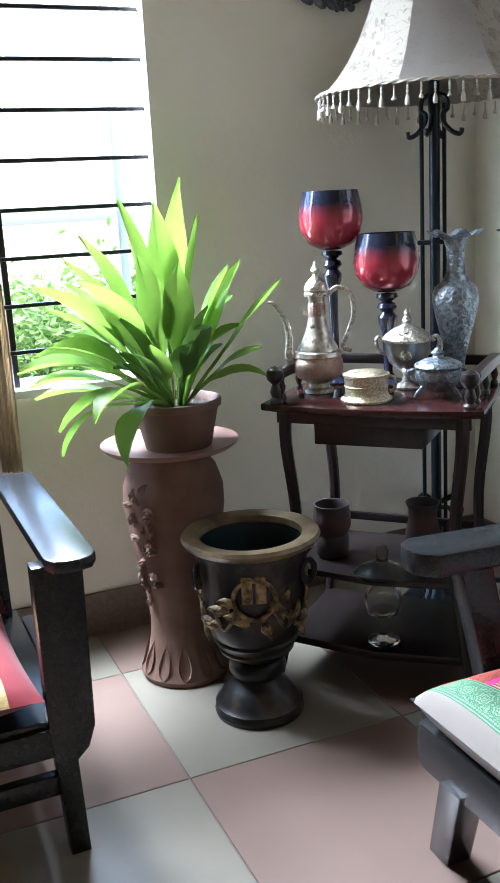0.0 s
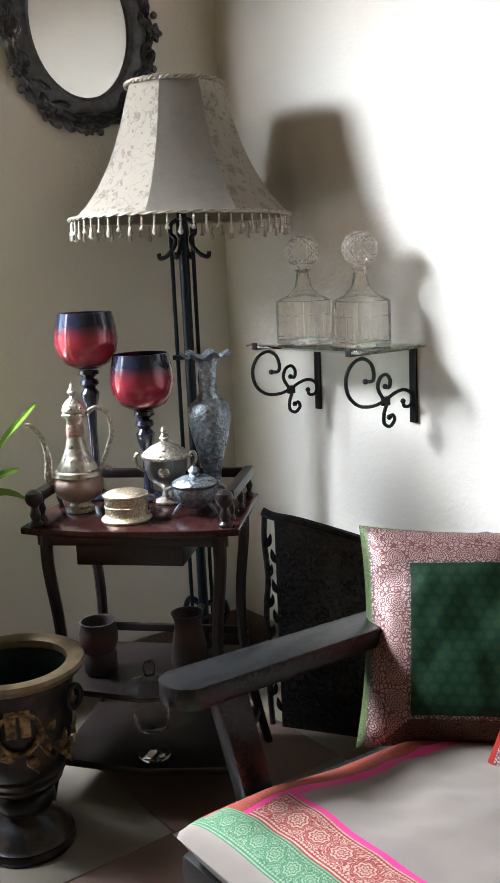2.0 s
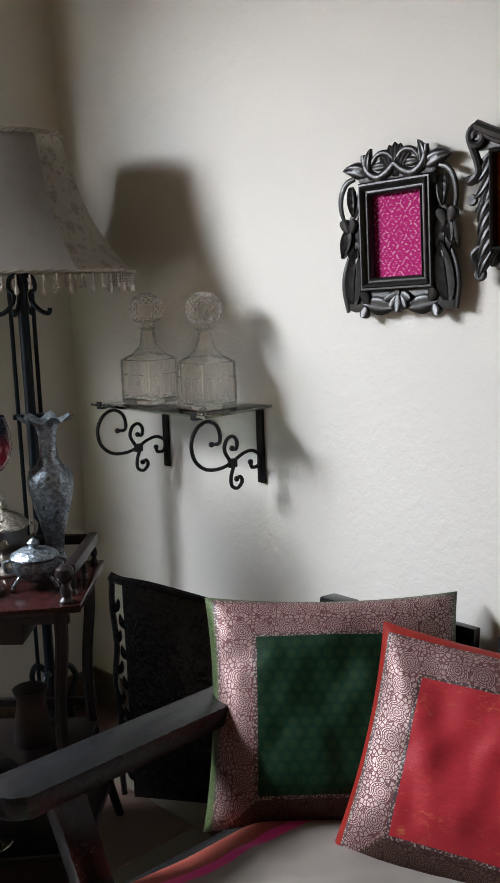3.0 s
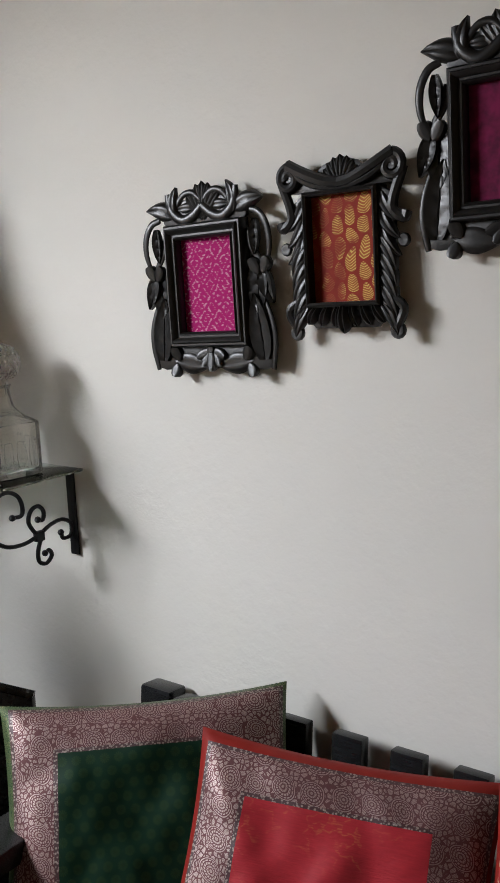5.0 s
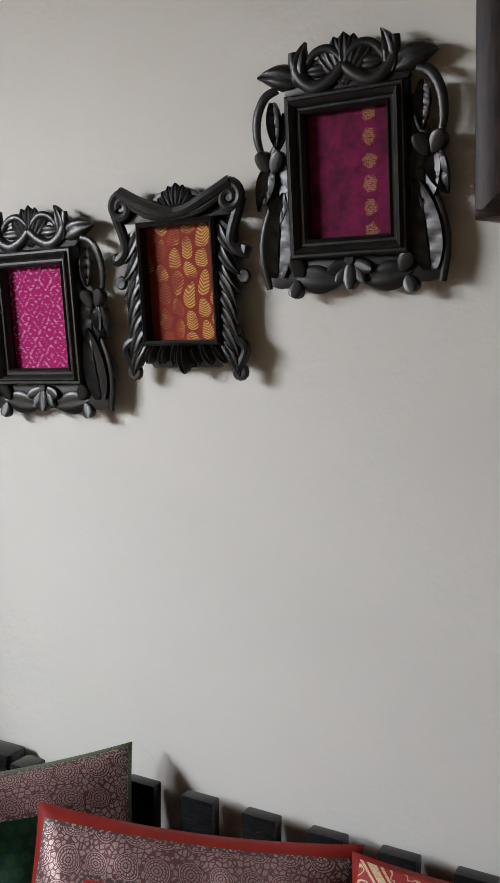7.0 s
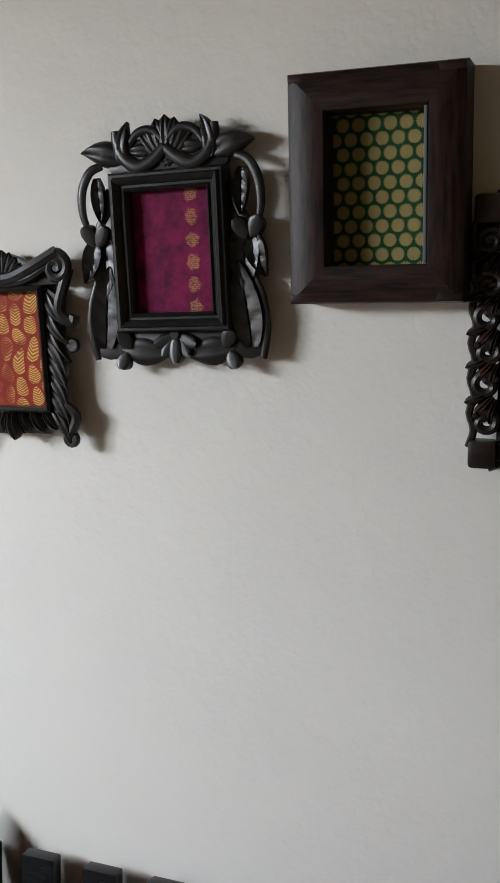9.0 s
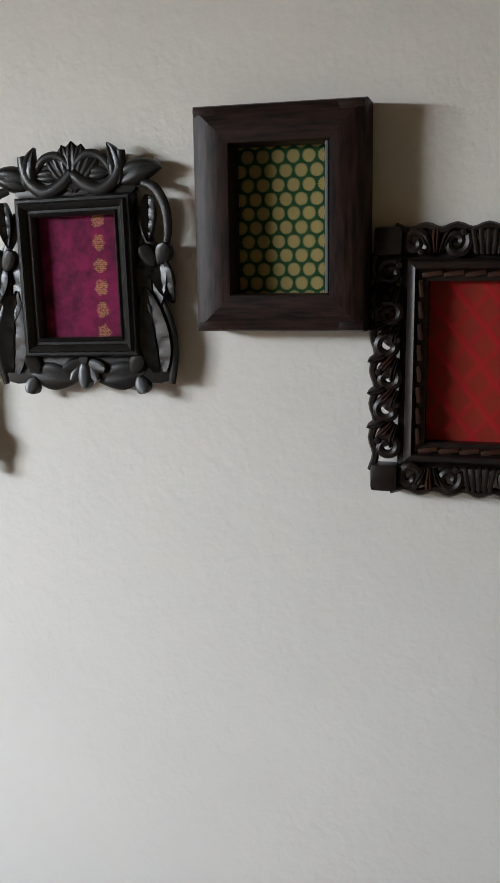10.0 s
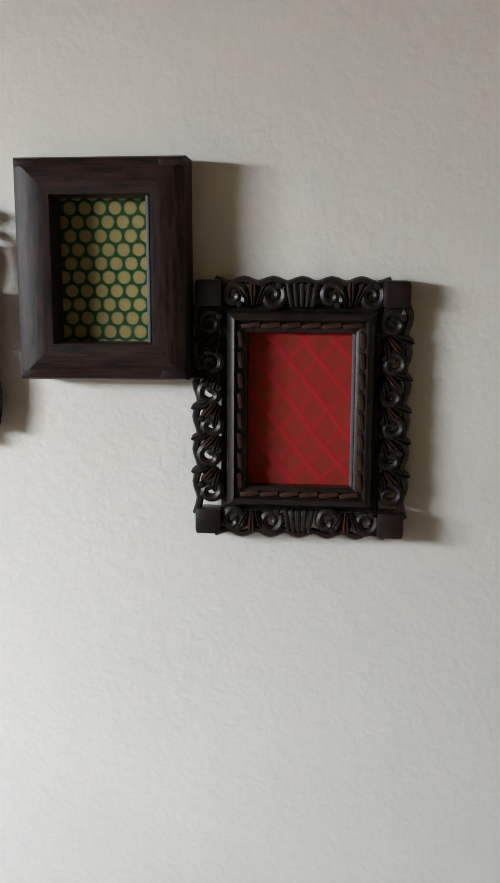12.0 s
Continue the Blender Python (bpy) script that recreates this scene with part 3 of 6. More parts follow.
def shade_cloth(name, base, figure):
    """Damask with cut-out looking roses, leaves and thin tendrils."""
    s = Shader(name, base, 0.7, spec=0.2)
    warp = s.node("ShaderNodeVectorMath", 0, [("operation", "ADD")], i0=s.co, i1=s.node("ShaderNodeVectorMath", 0, [("operation", "SCALE")], i0=s.node("ShaderNodeTexNoise", 1, (), Vector=s.co, Scale=34.0, Detail=2.0), Scale=0.03))
    d = s.voronoi(20.0, warp, 0.75)
    rose = s.ramp(s.m("ADD", d, s.m("MULTIPLY", s.m("SUBTRACT", s.noise(95, 1), 0.5), 0.5)), (0.3, 1.0), (0.34, 0.0))
    vein = s.ramp(s.voronoi(85.0, warp, 1.0, feature="DISTANCE_TO_EDGE"), (0.05, 0.25), (0.12, 1.0))
    leaf = s.ramp(s.voronoi(46.0, warp, 1.0), (0.19, 1.0), (0.22, 0.0))
    vine = s.ramp(s.m("ABSOLUTE", s.m("SUBTRACT", s.noise(26, 1.0, warp), 0.5)), (0.007, 1.0), (0.013, 0.0))
    mask = s.m("MAXIMUM", s.m("MULTIPLY", rose, vein), s.m("MAXIMUM", leaf, s.m("MULTIPLY", vine, 0.8)))
    s.set(color=s.mix(mask, s.mix(s.noise(9, 3), tuple(c * 0.88 for c in base), base), figure))
    weave = s.m("SINE", s.m("MULTIPLY", s.xyz()[2], 2400.0))
    return s.bump(s.m("ADD", mask, s.m("MULTIPLY", weave, 0.12)), 0.3, 0.0008).mat


SHADE_PLAIN = shade_cloth("grey_beige_shade_cloth", (0.37, 0.335, 0.3), (0.33, 0.295, 0.26))
SHADE_BROC = shade_cloth("cream_brocade_shade", (0.44, 0.4, 0.335), (0.27, 0.24, 0.2))
SHZ0, SHZ1 = 1.362, 1.692
bell = [(0.288, 0.0), (0.254, 0.036), (0.223, 0.077), (0.193, 0.129), (0.17, 0.18), (0.15, 0.237), (0.134, 0.294), (0.122, 0.33)]
shade = new("shade")
shade.parent = lamp
shade.matrix_basis = pose(-0.018, 0, 0, 0, 0.6, 0)
tagged(shade, "eight-panelled bell shade")
for k in range(8):
    bm = bmesh.new()
    grid = []
    for r, z in bell:
        row = []
        for j in range(7):
            f = j / 6 - 0.5
            a = radians(45 * (k + f) + 9)
            rr = r * (math.cos(radians(22.5)) / math.cos(radians(45 * f)) * 0.75 + 0.25) + (0.004 if z == 0 else 0) * math.cos(math.pi * f)
            row.append(bm.verts.new((rr * math.cos(a), rr * math.sin(a), SHZ0 + z)))
        grid.append(row)
    for a, b in zip(grid, grid[1:]):
        for j in range(6):
            bm.faces.new((a[j], a[j + 1], b[j + 1], b[j]))
    bmesh.ops.solidify(bm, geom=bm.faces[:], thickness=0.002)
    part("panel", bm, SHADE_BROC if k % 2 else SHADE_PLAIN, shade, "cream flowered brocade panel" if k % 2 else "plain grey cloth panel")
TRIM = brocade("braided_silver_trim", (0.35, 0.31, 0.26), (0.6, 0.56, 0.48), 260, 0.5, 0.5)


def ring(r, z, thick, n=64, strands=2):
    bm = bmesh.new()
    for s_ in range(strands):
        pts = []
        for i in range(n * 4 + 1):
            a = 2 * math.pi * i / (n * 4)
            w = 2 * math.pi * i / 9 + math.pi * s_ * 2 / strands
            pts.append(((r + thick * 0.6 * math.cos(w)) * math.cos(a), (r + thick * 0.6 * math.cos(w)) * math.sin(a), z + thick * 0.6 * math.sin(w)))
        tube(pts, thick * 0.62, 5, bm)
    return bm


part("braid", ring(0.286, SHZ0 + 0.002, 0.0045), TRIM, shade, "twisted silver braid")
part("braid", ring(0.123, SHZ1, 0.0055), TRIM, shade, "twisted silver braid")
BEAD = Shader("glass_beads", (0.55, 0.52, 0.47), 0.12, 0.3).mat
def bead_drop(length):
    prof = [(0, 0), (0.0025, -0.001)]
    z = -0.003
    for k in range(3):
        prof += [(0.0015, z), (0.0034, z - 0.003), (0.0015, z - 0.006)]
        z -= 0.0065
    prof += [(0.002, z), (0.0045, z - length * 0.35), (0.0062, z - length * 0.7), (0.004, z - length * 0.95), (0, z - length)]
    return lathe(prof, 8)
long_drop = part("bead_drop", bead_drop(0.024), BEAD, shade)
short_drop = part("bead_drop", bead_drop(0.012), BEAD, shade)
long_drop.matrix_basis = pose(0.282, 0, SHZ0 - 0.004)
short_drop.matrix_basis = pose(0.282 * math.cos(0.107), 0.282 * math.sin(0.107), SHZ0 - 0.004)
for k in range(2, 58):
    a = 2 * math.pi * k / 58
    share("bead_drop", short_drop if k % 2 else long_drop, shade, pose(0.282 * math.cos(a), 0.282 * math.sin(a), SHZ0 - 0.004))

# ---- mirror ----
mir = thing("wall_mirror", "oval mirror in a dark carved floral frame", "mirror", pose(1.3, WALL_Y - 0.002, 1.888, 90, 0, 0) @ Matrix.Diagonal((1.04, 1.04, 1, 1)))
MIRROR = Shader("mirror_glass", (0.7, 0.71, 0.7), 0.03, 1.0).mat
# Dark wood lightened and blued, so that the window's haze sits in its colour.
MIRFRAME = dark_wood("hazed_carved_frame_wood", (0.04, 0.046, 0.058), (0.12, 0.125, 0.14), 0.3, (10, 10, 10), 0.6)


def oval(rx, ry, n=48):
    return [(rx * math.cos(2 * math.pi * i / n), ry * math.sin(2 * math.pi * i / n)) for i in range(n)]


part("glass", slab(oval(0.148, 0.188), 0.008, 0.012), MIRROR, mir, "silvered mirror glass")
bm = bmesh.new()
prof = [(-0.006, 0.004), (-0.006, 0.02), (0.004, 0.026), (0.018, 0.02), (0.03, 0.022), (0.05, 0.014), (0.06, 0.003)]
rows = [[bm.verts.new(((0.148 + d) * math.cos(a), (0.188 + d) * math.sin(a), h)) for a in (2 * math.pi * i / 64 for i in range(64))] for d, h in prof]
for a, b in zip(rows, rows[1:]):
    for i in range(64):
        bm.faces.new((a[i], a[(i + 1) % 64], b[(i + 1) % 64], b[i]))
part("frame", bm, MIRFRAME, mir)


def leaf_bm(length, width, height, curl=0.0, ribs=0, bm=None, m=None, blunt=False):
    """A carved leaf along +x with a raised middle; curl bends it sideways."""
    own = bmesh.new()
    n, k = 10, 6
    rows = []
    for i in range(n + 1):
        t = i / n
        w = width * (math.sin(math.pi * min(1, t ** 0.75)) ** 0.8 * (1 - 0.35 * t) + 0.02)
        if blunt:
            w = width * max(0.05, min(1.0, 0.45 + t) * math.sqrt(max(0.0, 1 - max(0.0, (t - 0.6) / 0.4) ** 2)))
        a = curl * t
        cx = length * (t if abs(curl) < 1e-3 else math.sin(a) / curl)
        cy = length * (0 if abs(curl) < 1e-3 else (1 - math.cos(a)) / curl)
        row = []
        for j in range(k + 1):
            f = j / k * 2 - 1
            h = height * (1 - f * f) ** 0.6 * (0.35 + 0.65 * math.sin(math.pi * min(1, t * 0.9 + 0.1)))
            h -= height * 0.3 * math.exp(-(f * 5) ** 2)
            if ribs:
                h += height * 0.12 * math.sin(2 * math.pi * (ribs * t + abs(f) * 0.8))
            row.append(own.verts.new((cx - math.sin(a) * f * w * 0.5, cy + math.cos(a) * f * w * 0.5, h)))
        rows.append(row)
    for a, b in zip(rows, rows[1:]):
        for j in range(k):
            own.faces.new((a[j], a[j + 1], b[j + 1], b[j]))
    if m is not None:
        own.transform(m)
    return merge(bm, own)


rnd = random.Random(5)
for i in range(36):
    a = 2 * math.pi * i / 36
    x, y = 0.2 * math.cos(a), 0.24 * math.sin(a)
    b = math.degrees(math.atan2(y / 0.23, x / 0.19))
    part("carved_leaf", leaf_bm(0.062, 0.024, 0.026, (1 if i % 2 else -1) * rnd.uniform(0.5, 1.2), 3, m=pose(x * 0.95, y * 0.955, 0.008, 0, 0, b + (60 if i % 2 else 118) + rnd.uniform(-14, 14)), blunt=True), MIRFRAME, mir)
    part("carved_leaf", leaf_bm(0.05, 0.026, 0.02, (-1 if i % 2 else 1) * rnd.uniform(0.4, 1.0), 2, m=pose(x * 1.06, y * 1.055, 0.006, 0, 0, b + (100 if i % 2 else 74) + rnd.uniform(-18, 18)), blunt=True), MIRFRAME, mir)
    if i % 3 == 0:
        big = 1.25 if i % 4 == 0 else 0.95
        part("carved_flower", lathe([(0.014 * big, 0), (0.018 * big, 0.01), (0.013 * big, 0.017), (0.006 * big, 0.012), (0.005 * big, 0.018), (0, 0.02)], 40, pose(x * 1.1, y * 1.085, 0.012, 0, 0, 25 * i), wave=lambda q, k: 1 + 0.2 * math.cos(5 * q)), MIRFRAME, mir)
    elif i % 3 == 1:
        part("carved_bud", lathe([(0.009, 0), (0.0105, 0.006), (0.007, 0.012), (0, 0.014)], 14, pose(x * 1.15, y * 1.12, 0.008)), MIRFRAME, mir)

# ---- plant on its pillar ----
CLAY = Shader("terracotta_clay", (0.3, 0.15, 0.1), 0.75)
CLAY.set(color=CLAY.mix(CLAY.ramp(CLAY.noise(9, 5), (0.35, 0.0), (0.65, 1.0)), (0.125, 0.066, 0.046), (0.19, 0.11, 0.08)))
CLAY = CLAY.bump(CLAY.noise(40, 4), 0.3, 0.002).mat
PILLAR = (0.652, 2.05)
pillar = thing("clay_pillar", "tall terracotta pillar stand with moulded leaves", "plant stand", pose(*PILLAR, 0, 0, 0, -20))
part("column", lathe([(0, 0.001), (0.108, 0.001), (0.112, 0.014), (0.104, 0.028), (0.092, 0.06), (0.082, 0.1), (0.079, 0.15), (0.083, 0.2), (0.095, 0.28), (0.11, 0.36), (0.12, 0.43), (0.12, 0.48), (0.106, 0.525), (0.086, 0.55), (0.085, 0.565), (0, 0.566)], 40), CLAY, pillar)
rnd = random.Random(11)
for k in range(26):
    z = 0.22 + 0.011 * k
    a = radians(220 + rnd.uniform(-13, 13) + k * 0.5)
    r = 0.083 + (z - 0.2) * 0.165
    part("moulded_leaf", leaf_bm(0.032, 0.02, 0.013, rnd.uniform(-0.6, 0.6), 2, m=Matrix.Translation((r * math.cos(a) * 0.985, r * math.sin(a) * 0.985, z)) @ pose(0, 0, 0, 0, 0, math.degrees(a)) @ pose(0, 0, 0, 0, 90, 0) @ pose(0, 0, 0, 0, 0, rnd.uniform(0, 360))), CLAY, pillar)
for k in range(12):
    a = radians(30 * k)
    part("moulded_petal", leaf_bm(0.085, 0.034, 0.014, 0.0, 0, m=pose(0.112 * math.cos(a), 0.112 * math.sin(a), 0.018, 0, 0, math.degrees(a)) @ pose(0, 0, 0, 0, -110, 0)), CLAY, pillar)
DISH = Shader("glazed_clay_dish", (0.26, 0.145, 0.11), 0.4).mat
dish = single("dish", lathe([(0, 0.001), (0.12, 0.001), (0.15, 0.008), (0.162, 0.018), (0.163, 0.023), (0.155, 0.021), (0.12, 0.009), (0, 0.008)], 48), DISH, "shallow round terracotta dish under the flowerpot", "dish", pose(*PILLAR, 0.566))
plant = thing("pot_plant", "lush green broad-leaved plant in a brown clay pot", "plant", pose(PILLAR[0] + 0.02, PILLAR[1] - 0.008, 0.575))
POT = Shader("brown_pot_clay", (0.15, 0.085, 0.06), 0.7)
POT.set(color=POT.mix(POT.noise(16, 5), (0.09, 0.055, 0.042), (0.19, 0.11, 0.08)))
part("pot", lathe([(0, 0.001), (0.078, 0.001), (0.098, 0.09), (0.1, 0.094), (0.106, 0.096), (0.107, 0.112), (0.101, 0.114), (0.094, 0.108), (0.09, 0.09), (0, 0.088)], 40), POT.bump(POT.noise(40), 0.3, 0.002).mat, plant, "brown clay flowerpot")
SOIL = Shader("pot_soil", (0.03, 0.022, 0.016), 0.95)
part("soil", lathe([(0.093, 0.093), (0.06, 0.098), (0, 0.1)], 24), SOIL.bump(SOIL.noise(90, 4), 1.0, 0.01).mat, plant)
LEAF = leaf_shader("plant_leaf", (0.1, 0.22, 0.035), (0.21, 0.34, 0.055), 0.42)
# Darker green, given to most of the short inner leaves.
LEAF_DARK = leaf_shader("darker_plant_leaf", (0.045, 0.12, 0.04), (0.09, 0.19, 0.06), 0.4)


def plant_leaf(az, lean, length, width, droop, twist, mat):
    """One arching leaf: stalk and folded blade, from the pot's middle."""
    bm = bmesh.new()
    p = Vector((0.02 * math.cos(az), 0.02 * math.sin(az), 0.095))
    el = radians(90) - lean
    rows = []
    n = 12
    side0 = Vector((-math.sin(az), math.cos(az), 0))
    for i in range(n + 1):
        t = i / n
        d = Vector((math.cos(az) * math.cos(el), math.sin(az) * math.cos(el), math.sin(el)))
        up = side0.cross(d).normalized()
        s_ = (side0 * math.cos(twist) + up * math.sin(twist))
        u_ = d.cross(s_) * -1
        if t < 0.4:
            w = 0.004
        else:
            q = (t - 0.4) / 0.6
            w = width * max(0.02, math.sin(math.pi * min(1, q ** 0.8 * 0.97 + 0.03)))
        rows.append([bm.verts.new(p + s_ * w * f * 0.5 - u_ * w * 0.16 * abs(f) ** 1.5 + u_ * 0.004 * math.sin(9 * t + 3 * f)) for f in (-1, -0.5, 0, 0.5, 1)])
        p = p + d * length / n
        el -= droop / n * (0.4 + 1.2 * t)
    for a, b in zip(rows, rows[1:]):
        for j in range(4):
            bm.faces.new((a[j], a[j + 1], b[j + 1], b[j]))
    return part("leaf", bm, mat, plant)


rnd = random.Random(21)
# (compass, lean from upright, length, width, droop) of the leaves that stand out
for az, lean, ln, wd, dr in ((250, 5, 0.5, 0.066, 0.2), (300, 3, 0.51, 0.064, 0.1), (175, 16, 0.46, 0.066, 0.3), (190, 20, 0.4, 0.066, 0.5), (215, 24, 0.4, 0.064, 0.6), (345, 14, 0.37, 0.056, 0.3), (350, 20, 0.36, 0.05, 0.2),
                             (335, 38, 0.36, 0.03, 0.1), (310, 8, 0.46, 0.06, 0.1), (220, 10, 0.46, 0.07, 0.2), (200, 48, 0.38, 0.064, 1.0), (225, 50, 0.34, 0.064, 1.6), (185, 30, 0.42, 0.066, 0.6), (165, 34, 0.34, 0.058, 0.6), (200, 38, 0.36, 0.062, 0.9), (180, 44, 0.36, 0.062, 0.9), (188, 55, 0.34, 0.06, 0.9), (176, 66, 0.32, 0.058, 0.7), (205, 62, 0.33, 0.064, 1.3),
                             (235, 62, 0.3, 0.064, 2.1), (195, 70, 0.3, 0.052, 1.6), (330, 42, 0.22, 0.032, 1.3), (10, 18, 0.34, 0.048, 0.4), (270, 14, 0.36, 0.06, 0.3), (235, 12, 0.4, 0.064, 0.3), (155, 26, 0.36, 0.058, 0.5)):
    plant_leaf(radians(az - 8), radians(lean), ln * rnd.uniform(0.92, 1.06), wd * 1.3, dr * 1.15, rnd.uniform(-0.7, 0.7), LEAF)
for k in range(34):
    plant_leaf(rnd.uniform(0, 6.28), radians(rnd.uniform(4, 48)), rnd.uniform(0.17, 0.32), rnd.uniform(0.045, 0.066), rnd.uniform(0.2, 1.1), rnd.uniform(-0.6, 0.6), LEAF_DARK if k % 3 else LEAF)

# ---- urn ----
URN_BLACK = Shader("black_glazed_clay", (0.01, 0.009, 0.009), 0.38, spec=0.3)
URN_BLACK.set(color=URN_BLACK.mix(URN_BLACK.ramp(URN_BLACK.noise(13, 5), (0.48, 0.0), (0.7, 1.0)), (0.008, 0.008, 0.009), (0.075, 0.054, 0.034)), coat=0.12)
URN_BLACK = URN_BLACK.bump(URN_BLACK.noise(35, 4), 0.4, 0.003).mat
GILT = Shader("worn_gilt_paint", (0.3, 0.2, 0.09), 0.45, 0.55)
GILT.set(color=GILT.mix(GILT.ramp(GILT.noise(45, 5), (0.4, 0.0), (0.65, 1.0)), (0.04, 0.03, 0.02), (0.34, 0.235, 0.11)))
GILT = GILT.bump(GILT.noise(60, 4), 0.3, 0.002).mat
RIM = Shader("gilded_rim", (0.3, 0.22, 0.12), 0.4, 0.35)
RIM.set(color=RIM.mix(RIM.ramp(RIM.noise(16, 4), (0.3, 0.0), (0.7, 1.0)), (0.08, 0.056, 0.034), (0.27, 0.2, 0.115)))
urn = thing("urn", "large black glazed urn with gilt rim and emblem", "urn", pose(0.735, 1.785, 0, 0, 0, -22))
part("body", lathe([(0.05, 0.132), (0.062, 0.138), (0.072, 0.146), (0.083, 0.154), (0.086, 0.16), (0.083, 0.165), (0.092, 0.176), (0.096, 0.184), (0.093, 0.19), (0.1, 0.2), (0.107, 0.23), (0.113, 0.275), (0.116, 0.33), (0.124, 0.38), (0.132, 0.405), (0.12, 0.405), (0.108, 0.33), (0.1, 0.25), (0.07, 0.19), (0, 0.17)], 48), URN_BLACK, urn)
part("inside", lathe([(0.117, 0.403), (0.105, 0.33), (0.097, 0.25), (0.067, 0.192), (0, 0.175)], 40), Shader("teal_black_glaze", (0.006, 0.022, 0.026), 0.35).mat, urn, "dark teal glazed inside")
part("foot", lathe([(0, 0.001), (0.1, 0.001), (0.102, 0.01), (0.097, 0.02), (0.1, 0.026), (0.093, 0.031), (0.088, 0.04), (0.068, 0.066), (0.052, 0.078), (0.049, 0.085), (0.058, 0.092), (0.065, 0.104), (0.064, 0.117), (0.056, 0.128), (0.05, 0.132)], 40), URN_BLACK, urn)
part("rim", lathe([(0.118, 0.405), (0.134, 0.402), (0.148, 0.41), (0.153, 0.42), (0.149, 0.428), (0.132, 0.43), (0.114, 0.424), (0.112, 0.41)], 56), RIM.mat, urn, "gilt rolled rim")


def on_urn(a, z, r):
    """Local pose on the urn's side: x round, y up, z out."""
    q = radians(a)
    return Matrix.Translation((r * math.cos(q), r * math.sin(q), z)) @ pose(0, 0, 0, 0, 0, a + 90) @ pose(0, 0, 0, 90, 0, 0)


for a in (-90, 30, 150):
    base = on_urn(a, 0.315, 0.117)
    part("emblem_ring", tube([(0.044 * math.cos(q), 0.044 * math.sin(q), 0.004 - 5 * (0.044 * math.cos(q)) ** 2) for q in (2 * math.pi * i / 32 for i in range(33))], 0.0055, 8, m=base), GILT, urn, "gilt wreath")
    for x in (-0.0145, 0.0145):
        part("emblem_bar", box(0.023, 0.062, 0.012, base @ pose(x, 0.022, 0.0), 0.004), GILT, urn, "gilt upright bar")
    for sx in (-1, 1):
        for k in range(7):
            t = k / 6
            b = on_urn(a + sx * (6 + 44 * t), 0.255 + 0.035 * math.sin(t * 4.5) + 0.02 * t, 0.112 + 0.004 * t)
            part("gilt_leaf", leaf_bm(0.046, 0.028, 0.008, sx * (0.9 if k % 2 else -0.9), 2, m=b @ pose(0, 0, 0, 0, 0, (35 if k % 2 else -35) + (0 if sx > 0 else 180))), GILT, urn)
        scroll = [on_urn(a + sx * (8 + 40 * t), 0.262 + 0.022 * math.sin(t * 7), 0.1135 + 0.003 * t).translation for t in (i / 16 for i in range(17))]
        part("gilt_vine", tube(scroll, 0.0045, 6), GILT, urn)
for a in (-160, -20):
    b = on_urn(a, 0.345, 0.125)
    part("lug", tube([(0.016 * math.cos(q), 0.024 * math.sin(q), 0.002 + 0.01 * math.cos(q)) for q in (2 * math.pi * i / 20 for i in range(21))], 0.007, 8, m=b), URN_BLACK, urn, "ring-shaped lug")

# ---- sofa ----
SEAT_Y1 = 1.2
sofa = thing("wooden_sofa", "low black wooden sofa with slatted back", "sofa", pose(0, 0, 0))
def arm_z(x):
    return 0.565 - 0.09 * (x - 0.78)
def sofa_arm(y):
    out = [(0.775, -0.03), (0.765, -0.012), (0.765, 0.018), (0.775, 0.038), (0.8, 0.05), (1.66, 0.045), (1.66, -0.045), (0.8, -0.046)]
    bm = slab(out, -0.02, 0.02, 0.006, m=pose(0, y, 0))
    for v in bm.verts:
        v.co.z += arm_z(v.co.x) - 0.02
        v.co.y += 0.12 * (v.co.x - 0.77) if y > 0 else 0.0
    return bm
for y in (1.2, -0.75):
    part("arm", sofa_arm(y), EBONY, sofa, "broad flat armrest")
    bm = box(0.06, 0.04, 0.56, pose(0.945, y, 0.26, 0, -13, 0), 0.005)
    part("arm_post", bm, EBONY, sofa, "slanted arm post")
    part("side_rail", box(0.86, 0.035, 0.07, pose(1.235, y - 0.0, 0.235, 0, 3, 0), 0.006), EBONY, sofa)
    part("back_post", box(0.05, 0.045, 0.61, pose(1.665, y + 0.015, 0.295, 0, 6, 0), 0.006), EBONY, sofa)
part("front_rail", box(0.04, 1.9, 0.085, pose(0.766, 0.21, 0.25), 0.018), EBONY, sofa)
for y in (1.12, -0.68):
    side = 1 if y > 0 else -1
    part("leg", beam((0.765, y - side * 0.065, 0.225), (0.825, y + side * 0.055, 0.0), 0.05, 0.055), EBONY, sofa, "splayed front leg")
part("seat_board", box(0.88, 1.9, 0.015, pose(1.21, 0.225, 0.262, 0, 3, 0), 0.003), EBONY, sofa)
part("back_rail", box(0.03, 1.9, 0.06, pose(1.655, 0.225, 0.42, 0, 6, 0), 0.005), EBONY, sofa)
part("back_rail", box(0.03, 1.9, 0.06, pose(1.635, 0.225, 0.29, 0, 6, 0), 0.005), EBONY, sofa)
slat = part("slat", box(0.026, 0.062, 0.4, None, 0.004), EBONY, sofa)
slat.matrix_basis = pose(1.695, 1.212, 0.372, 0, 6, 0)
for k in range(1, 16):
    y = 1.2 - 0.1165 * k
    share("slat", slat, sofa, pose(1.692, y + 0.0, 0.416, 0, 6, 0))
part("corner_post", box(0.055, 0.08, 0.605, pose(1.685, 1.3, 0.297, 0, 6, 0), 0.008), EBONY, sofa)


